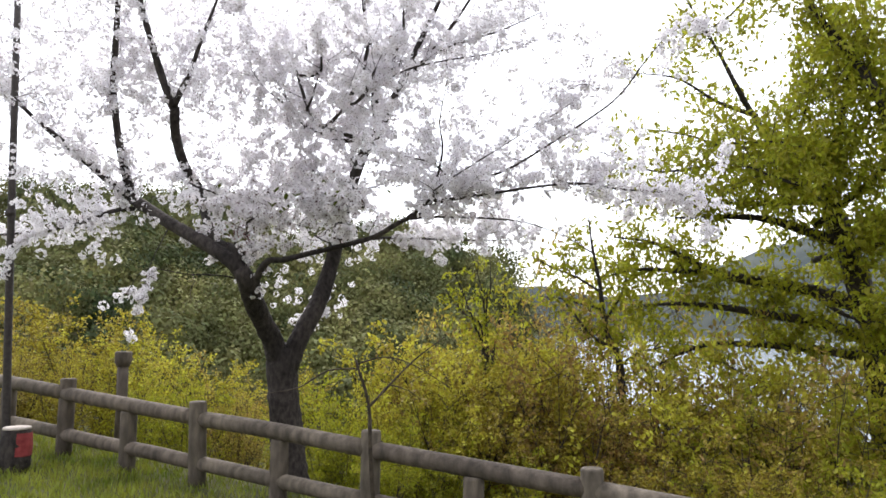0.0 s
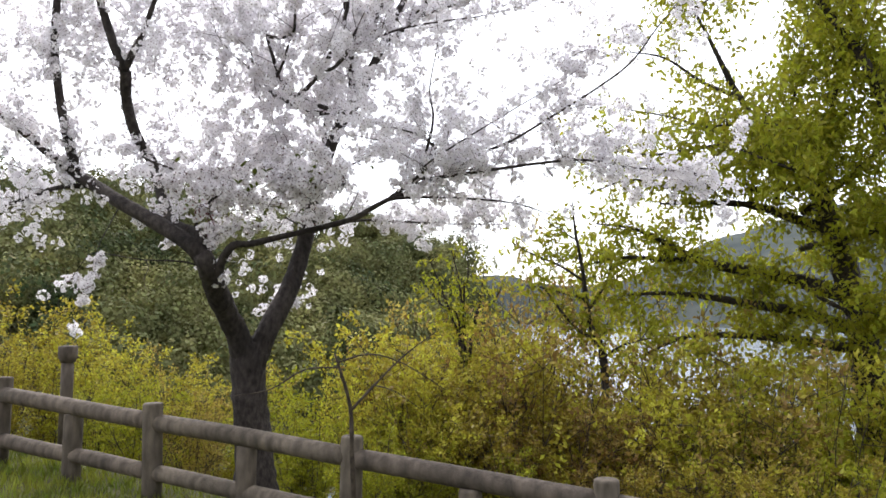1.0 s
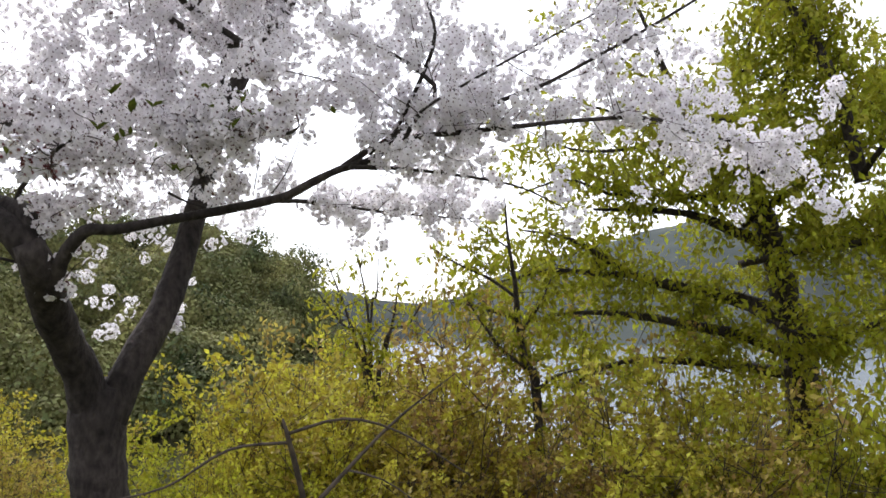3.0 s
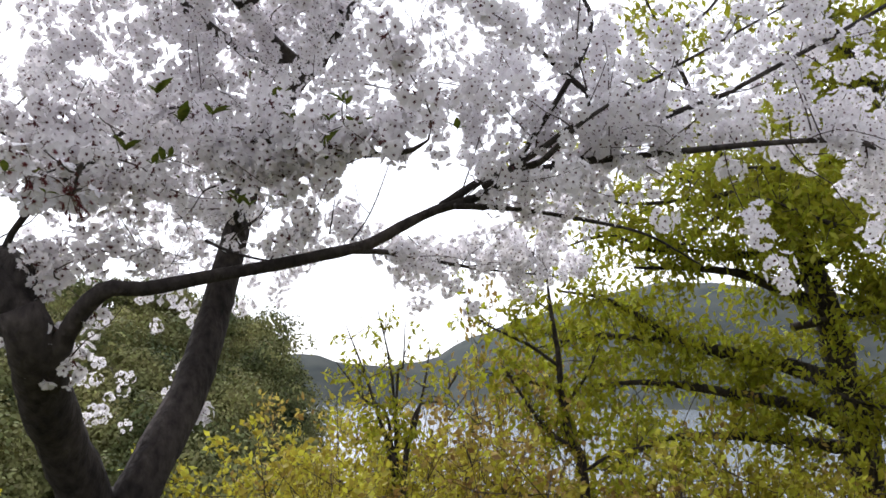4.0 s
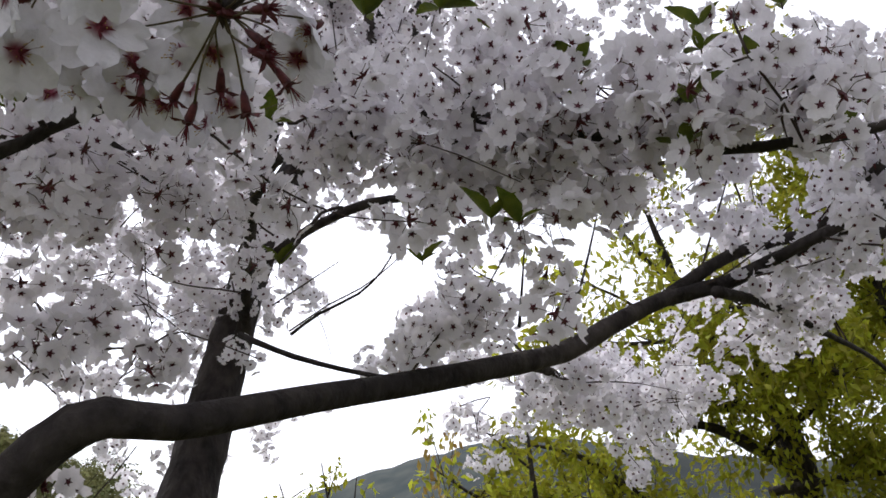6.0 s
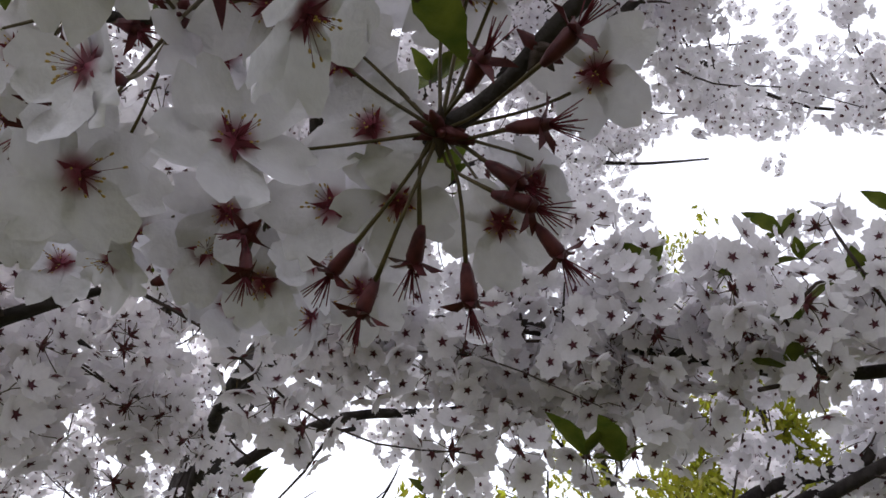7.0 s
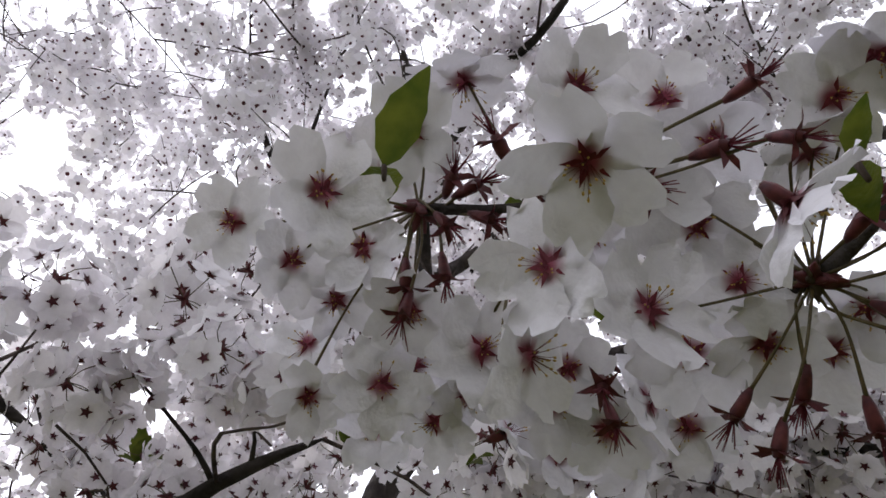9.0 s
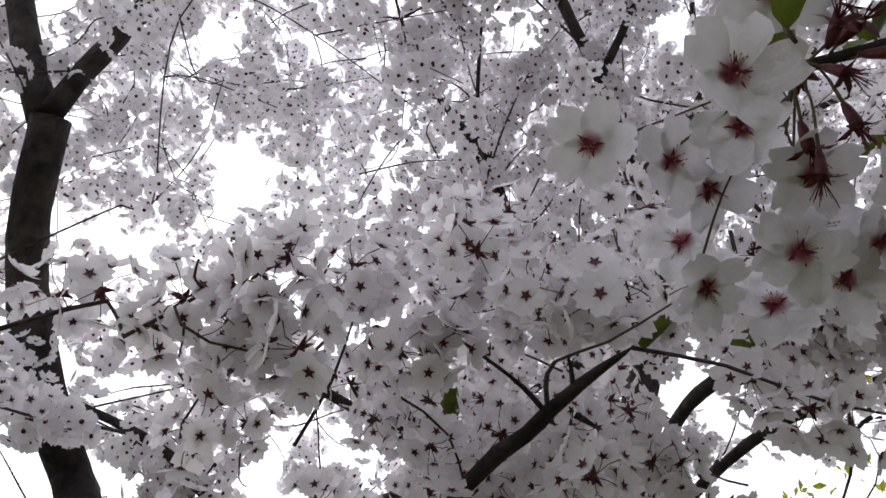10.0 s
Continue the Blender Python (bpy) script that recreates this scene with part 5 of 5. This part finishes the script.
    for top, k, wide in (
            ((0.04, 9.79, 1.46), 0, 1.0), ((-0.23, 9.43, 1.28), 1, 1.0), ((-0.49, 8.85, 1.07), 0, 0.8), ((0.37, 9.52, 1.30), 1, 1.0), ((0.89, 9.81, 1.22), 5, 1.0), ((0.05, 8.57, 1.13), 2, 1.0), ((0.96, 8.95, 1.14), 0, 1.1), ((1.45, 8.97, 1.03), 6, 1.1), ((1.76, 8.61, 0.97), 5, 1.1), ((1.68, 10.88, 1.80), 5, 0.8), ((2.40, 11.25, 1.60), 6, 0.9), ((2.83, 10.12, 1.13), 5, 1.1)):
        reach(top, k, wide)
    for _ in range(14):
        base = POST0[:2] + ALONG * rng.uniform(-5, 15) + ACROSS * rng.uniform(4.5, 11)
        put(base[0], base[1], int(rng.integers(0, 7)), rng.uniform(0.4, 0.6), 0.1)


build_thicket()


def leafy_tree(name, label, foot, seed, leaf, size, reach):
    """A thing for a broad-leaved tree, with a function that adds a bough and one that closes it."""
    rng = np.random.default_rng(seed)
    tree = thing(name, label, "tree", foot)
    root = np.array(foot)
    h_spots, h_ways = [], []
    twigs = Heap()

    def bough(name, pts, leaves):
        path = glide(pts, 0.1)
        path[:, 3] *= 1.2
        v, f = tube(path, 9, rng, 0.05)
        part(name, mesh_of(name, v - root, f, [BARK]), tree)
        n = int(np.linalg.norm(np.diff(path[:, :3], axis=0), axis=1).sum() / 0.06 * leaves)
        for _ in range(n):
            i = int(rng.uniform(0.15, 1) * (len(path) - 1))
            q, along = path[i, :3], path[min(i + 1, len(path) - 1), :3] - path[max(i - 1, 0), :3]
            along /= np.linalg.norm(along) + 1e-9
            d = along * 0.6 + rng.normal(size=3) * 0.7 + (0, 0, 0.15)
            d /= np.linalg.norm(d)
            ln = rng.uniform(0.25, 0.8) * reach
            side = glide([(*q, 0.006), (*(q + d * ln * 0.5), 0.004), (*(q + d * ln + (0, 0, -0.1 * ln)), 0.0015)], 0.12)
            v, f = tube(side, 3, rng)
            twigs.add(v - root, f)
            for _ in range(rng.poisson(35 * reach)):
                s = side[min(len(side) - 1, int(rng.uniform(0.4, 1) * len(side))), :3] + rng.normal(size=3) * 0.075 * reach
                h_spots.append(s - root)
                h_ways.append(np.array((0, 0, -0.5)) + rng.normal(size=3) * 0.6)

    def close():
        part("twigwork", twigs.mesh("twigwork", [STEM]), tree, "", "stuff")
        spots = np.array(h_spots)
        me = scatter("foliage", leaf_shape(*size), spots, facing(np.array(h_ways), rng), rng.uniform(0.6, 1.3, len(spots)), [leaf])
        part("foliage", me, tree, "", "stuff")

    return root, bough, close


def build_right_tree():
    foot = Vector((5.93, 10.03, 0.32))
    foot.z = float(land(np.array(foot.x), np.array(foot.y)))
    root, bough, close = leafy_tree("bank_tree", "tree with fresh yellow-green drooping leaves on the bank", foot, 31, GREEN_LEAF, (0.095, 0.042), 1.0)
    bough("trunk", [(*root, 0.15), (5.78, 9.98, 0.89, 0.169), (5.60, 9.93, 1.52, 0.15), (5.46, 9.89, 2.03, 0.13), (5.26, 9.85, 2.60, 0.111), (5.08, 9.91, 3.24, 0.091), (4.90, 9.99, 3.73, 0.072), (4.69, 10.20, 3.66, 0.045), (4.23, 10.14, 4.32, 0.035), (3.84, 10.08, 5.05, 0.02), (3.41, 10.01, 5.74, 0.01)], 0.25)
    bough("bough", [(5.60, 9.92, 1.54, 0.091), (4.87, 10.04, 1.79, 0.072), (4.13, 10.17, 1.93, 0.058), (3.73, 10.19, 2.03, 0.046), (3.33, 10.20, 2.23, 0.033), (2.90, 10.21, 2.43, 0.019), (2.41, 10.27, 2.50, 0.008)], 1.05)
    bough("bough", [(3.73, 10.19, 2.03, 0.033), (3.20, 10.17, 2.04, 0.026), (2.68, 10.14, 2.05, 0.018), (2.15, 10.25, 1.93, 0.008)], 1.16)
    bough("bough", [(5.68, 9.97, 1.12, 0.078), (5.02, 9.96, 1.34, 0.058), (4.33, 9.97, 1.46, 0.046), (3.74, 10.06, 1.56, 0.035), (3.22, 10.14, 1.60, 0.023), (2.67, 10.24, 1.56, 0.009)], 1.05)
    bough("bough", [(5.35, 9.86, 2.37, 0.072), (4.80, 9.92, 2.57, 0.055), (4.40, 9.93, 2.70, 0.042), (3.90, 10.00, 2.75, 0.029), (3.21, 10.14, 2.75, 0.01)], 0.84)
    bough("bough", [(5.18, 9.92, 2.96, 0.046), (4.51, 9.96, 2.92, 0.033), (3.96, 10.05, 2.94, 0.019), (3.41, 10.13, 2.98, 0.008)], 0.84)
    bough("bough", [(5.75, 9.99, 0.89, 0.065), (4.83, 10.09, 1.02, 0.046), (3.84, 10.22, 1.07, 0.029), (3.42, 10.29, 0.99, 0.018), (2.93, 10.41, 0.74, 0.008)], 0.73)
    bough("bough", [(4.38, 10.16, 4.16, 0.03), (3.80, 10.04, 4.32, 0.02), (3.24, 9.92, 4.60, 0.012), (2.68, 9.82, 4.64, 0.005)], 0.24)
    bough("bough", [(4.65, 10.19, 3.78, 0.03), (3.96, 10.10, 3.70, 0.02), (3.39, 9.99, 3.84, 0.012), (2.61, 9.89, 3.93, 0.005)], 0.24)
    bough("bough", [(4.61, 10.21, 3.59, 0.03), (3.62, 10.08, 2.94, 0.02), (2.83, 9.97, 3.03, 0.012), (2.21, 9.89, 2.83, 0.005)], 0.45)
    bough("bough", [(4.81, 9.85, 3.13, 0.04), (5.05, 9.40, 3.63, 0.03), (5.08, 9.13, 4.35, 0.02), (5.11, 8.87, 4.96, 0.01)], 2.38)
    bough("bough", [(4.96, 9.90, 2.61, 0.04), (5.40, 9.45, 3.06, 0.03), (5.92, 9.19, 3.65, 0.02), (6.34, 8.92, 4.42, 0.01)], 2.38)
    bough("bough", [(4.96, 9.94, 2.17, 0.04), (5.22, 9.33, 2.26, 0.03), (5.67, 8.92, 2.36, 0.02), (6.33, 8.69, 2.60, 0.01)], 2.38)
    bough("bough", [(4.96, 9.99, 1.73, 0.03), (5.09, 9.41, 1.43, 0.02), (5.54, 9.02, 1.29, 0.01)], 2.16)
    bough("bough", [(5.48, 8.66, 2.92, 0.06), (5.21, 8.67, 3.92, 0.05), (4.86, 8.71, 4.55, 0.04), (4.39, 8.66, 5.15, 0.025), (4.13, 8.58, 5.95, 0.012)], 1.73)
    bough("bough", [(4.75, 10.09, 2.79, 0.03), (4.66, 9.82, 3.50, 0.02), (4.83, 9.65, 4.21, 0.012), (4.93, 9.47, 5.05, 0.006)], 2.16)
    bough("bough", [(4.36, 9.58, 6.01, 0.02), (3.91, 9.64, 5.42, 0.012), (3.47, 9.67, 5.12, 0.006)], 0.53)
    bough("bough", [(5.42, 8.60, 2.99, 0.03), (5.43, 8.16, 3.36, 0.02), (5.68, 7.84, 3.87, 0.01)], 2.38)
    bough("bough", [(5.33, 8.69, 2.28, 0.03), (5.31, 8.07, 2.33, 0.02), (5.49, 7.61, 2.39, 0.01)], 2.38)
    bough("bough", [(5.47, 8.73, 1.45, 0.03), (5.39, 8.12, 1.56, 0.02), (5.62, 7.64, 1.67, 0.01)], 2.16)
    bough("bough", [(4.90, 9.95, 3.60, 0.035), (4.20, 9.60, 3.50, 0.026), (3.50, 9.35, 3.32, 0.018), (2.82, 9.70, 3.30, 0.011), (2.20, 10.02, 3.62, 0.004)], 0.75)
    bough("bough", [(5.08, 9.91, 3.24, 0.045), (4.60, 9.20, 3.18, 0.032), (4.07, 8.42, 2.90, 0.019), (3.60, 8.65, 3.15, 0.008)], 1.3)
    bough("bough", [(4.92, 9.92, 3.34, 0.035), (4.30, 8.85, 3.42, 0.022), (3.70, 8.72, 3.45, 0.013), (3.12, 9.33, 3.52, 0.005)], 1.1)
    close()


def build_young_trees():
    """Slim young trees that stand up out of the thicket."""
    foot = Vector((2.41, 9.77, 0.53))
    foot.z = float(land(np.array(foot.x), np.array(foot.y))) - 0.05
    root, bough, close = leafy_tree("young_tree", "slim young tree with dark stem and sparse yellow-green leaves", foot, 33, GREEN_LEAF, (0.09, 0.036), 0.6)
    bough("trunk", [(*root, 0.05), (2.36, 9.77, 0.62, 0.04), (2.23, 9.74, 1.04, 0.034), (2.13, 9.70, 1.46, 0.027), (2.07, 9.64, 1.88, 0.021), (1.98, 9.59, 2.30, 0.014), (1.93, 9.54, 2.68, 0.005)], 0.5)
    bough("bough", [(2.24, 9.74, 1.02, 0.02), (1.98, 9.70, 1.18, 0.016), (1.71, 9.68, 1.51, 0.011), (1.55, 9.65, 1.73, 0.004)], 0.7)
    bough("bough", [(2.08, 9.66, 1.74, 0.016), (1.78, 9.63, 1.92, 0.012), (1.46, 9.62, 2.05, 0.009), (1.19, 9.63, 2.20, 0.004)], 0.8)
    bough("bough", [(2.12, 9.69, 1.51, 0.014), (1.84, 9.67, 1.59, 0.01), (1.53, 9.66, 1.66, 0.007), (1.31, 9.74, 1.68, 0.003)], 0.7)
    bough("bough", [(2.01, 9.60, 2.21, 0.01), (1.77, 9.61, 2.36, 0.007), (1.54, 9.61, 2.52, 0.003)], 0.7)
    bough("bough", [(2.15, 9.71, 1.37, 0.014), (2.30, 9.55, 1.65, 0.01), (2.37, 9.42, 1.92, 0.004)], 0.6)
    bough("bough", [(2.30, 9.77, 0.76, 0.016), (2.50, 9.55, 0.96, 0.012), (2.78, 9.32, 1.06, 0.005)], 0.7)
    close()
    foot = Vector((0.68, 9.96, 0.58))
    foot.z = float(land(np.array(foot.x), np.array(foot.y))) - 0.05
    root, bough, close = leafy_tree("young_tree", "thin many-stemmed young tree just coming into leaf", foot, 34, GREEN_LEAF, (0.07, 0.028), 0.45)
    for pts in ([(0.63, 9.95, 0.75, 0.018), (0.51, 9.89, 1.28, 0.013), (0.35, 9.87, 1.72, 0.008), (0.20, 9.86, 2.07, 0.003)],
                [(0.67, 9.93, 0.75, 0.018), (0.65, 9.90, 1.28, 0.013), (0.59, 9.88, 1.77, 0.008), (0.47, 9.84, 2.21, 0.003)],
                [(0.73, 9.91, 0.75, 0.018), (0.79, 9.81, 1.19, 0.013), (0.85, 9.72, 1.55, 0.008), (0.88, 9.64, 1.90, 0.003)],
                [(0.63, 9.90, 1.02, 0.012), (0.36, 9.86, 1.46, 0.009), (0.12, 9.84, 1.76, 0.003)],
                [(0.65, 9.88, 1.37, 0.01), (0.70, 9.85, 1.72, 0.007), (0.70, 9.78, 2.12, 0.003)],
                [(0.75, 9.85, 1.06, 0.012), (0.98, 9.63, 1.46, 0.008), (1.11, 9.48, 1.72, 0.003)]):
        bough("stem", [(*root, 0.02)] + pts, 0.45)
    close()


build_young_trees()
build_right_tree()


def build_sapling():
    rng = np.random.default_rng(61)
    foot = Vector((-0.40, 5.30, 0.09))
    sap = thing("bare_sapling", "thin bare sapling with arching twigs beside the fence", "sapling", foot)
    root = np.array(foot)
    for name, pts in (("stem", [(-0.40, 5.30, 0.09, 0.016), (-0.42, 5.21, 0.52, 0.014), (-0.43, 5.18, 0.80, 0.012), (-0.50, 5.10, 1.06, 0.008), (-0.52, 5.10, 1.12, 0.004)]),
                      ("branch", [(-0.43, 5.18, 0.78, 0.01), (-0.29, 5.17, 0.93, 0.008), (-0.12, 5.15, 1.10, 0.005), (0.09, 5.13, 1.26, 0.002)]),
                      ("branch", [(-0.49, 5.11, 1.04, 0.006), (-0.69, 5.06, 1.03, 0.005), (-0.88, 5.07, 0.92, 0.004), (-1.10, 5.07, 0.88, 0.002)]),
                      ("branch", [(-0.50, 5.10, 1.07, 0.006), (-0.32, 5.05, 1.12, 0.005), (-0.13, 5.05, 1.07, 0.004), (0.13, 5.07, 0.91, 0.002)]),
                      ("branch", [(-0.29, 5.17, 0.93, 0.005), (-0.17, 5.12, 0.90, 0.003), (-0.02, 5.08, 0.80, 0.0015)])):
        v, f = tube(glide(pts, 0.05), 7, rng, 0.06)
        part(name, mesh_of(name, v - root, f, [STEM]), sap)


build_sapling()


def build_woods():
    """Crowns on the far hill: tufts of foliage round uneven lobes."""
    rng = np.random.default_rng(41)
    spots, ways, sizes = [], [], []
    n = 0
    while n < 560:
        az, r = rng.uniform(-42, 7.9), rng.uniform(48, 89)
        x, y = r * math.sin(math.radians(az)), r * math.cos(math.radians(az))
        z = float(land(np.array(x), np.array(y)))
        if z < LAKE + 1:
            continue
        n += 1
        big = rng.uniform(1.4, 3.2)
        for _ in range(rng.integers(3, 6)):
            c = np.array((x, y, z + big * 0.5)) + rng.normal(size=3) * big * (0.5, 0.5, 0.3)
            q = rng.normal(size=(190, 3))
            q[:, 2] = np.abs(q[:, 2]) * 0.9 - 0.25
            q /= np.linalg.norm(q, axis=1)[:, None]
            spots.append(c + q * big * 0.6 * rng.uniform(0.8, 1.1, (190, 1)))
            ways.append(q + rng.normal(size=q.shape) * 0.3)
            sizes.append(rng.uniform(0.13, 0.32, 190))
    spots, ways, sizes = np.vstack(spots), np.vstack(ways), np.concatenate(sizes)
    tv = np.array([(-0.55, -0.1, 0), (0.1, -0.5, 0.08), (0.55, 0.1, -0.05), (-0.1, 0.5, 0.1)])
    tmpl = (tv, np.array([(0, 1, 2), (0, 2, 3)]), np.zeros(2, dtype=int))
    me = scatter("woods", tmpl, spots, facing(ways, rng), sizes, [FAR_LEAF])
    tagged(new("woods", me), "dense mixed green woodland on the hill across the water", "woods", "", "stuff")


build_woods()


def build_grass():
    rng = np.random.default_rng(51)
    n = 420000
    x, y = rng.uniform(-9, 5.5, n), rng.uniform(-3, 10, n)
    s = past_fence(x, y)
    keep = (s < 0.5) & (rng.uniform(0, 1, n) < np.exp(-np.maximum(0, -s - 1.8) / 1.2) + 0.05)
    x, y = x[keep], y[keep]
    p = np.stack([x, y, terrace(x, y) - 0.005], -1)
    tv = np.array([(-0.006, 0, 0), (0.006, 0, 0), (0.0045, 0.014, 0.05), (-0.0035, 0.014, 0.05), (0.0, 0.05, 0.085)])
    tmpl = (tv, np.array([(0, 1, 2), (0, 2, 3), (3, 2, 4)]), np.zeros(3, dtype=int))
    a = rng.uniform(0, 6.28, len(x))
    turns = np.zeros((len(x), 3, 3))
    turns[:, 0, 0], turns[:, 0, 1], turns[:, 1, 0], turns[:, 1, 1], turns[:, 2, 2] = np.cos(a), -np.sin(a), np.sin(a), np.cos(a), 1
    me = scatter("grass", tmpl, p, turns, rng.uniform(0.3, 0.95, len(x)), [GRASS])
    tagged(new("grass", me), "short spring grass on the terrace", "grass", "", "stuff")


build_grass()


def motions():
    pass


motions()
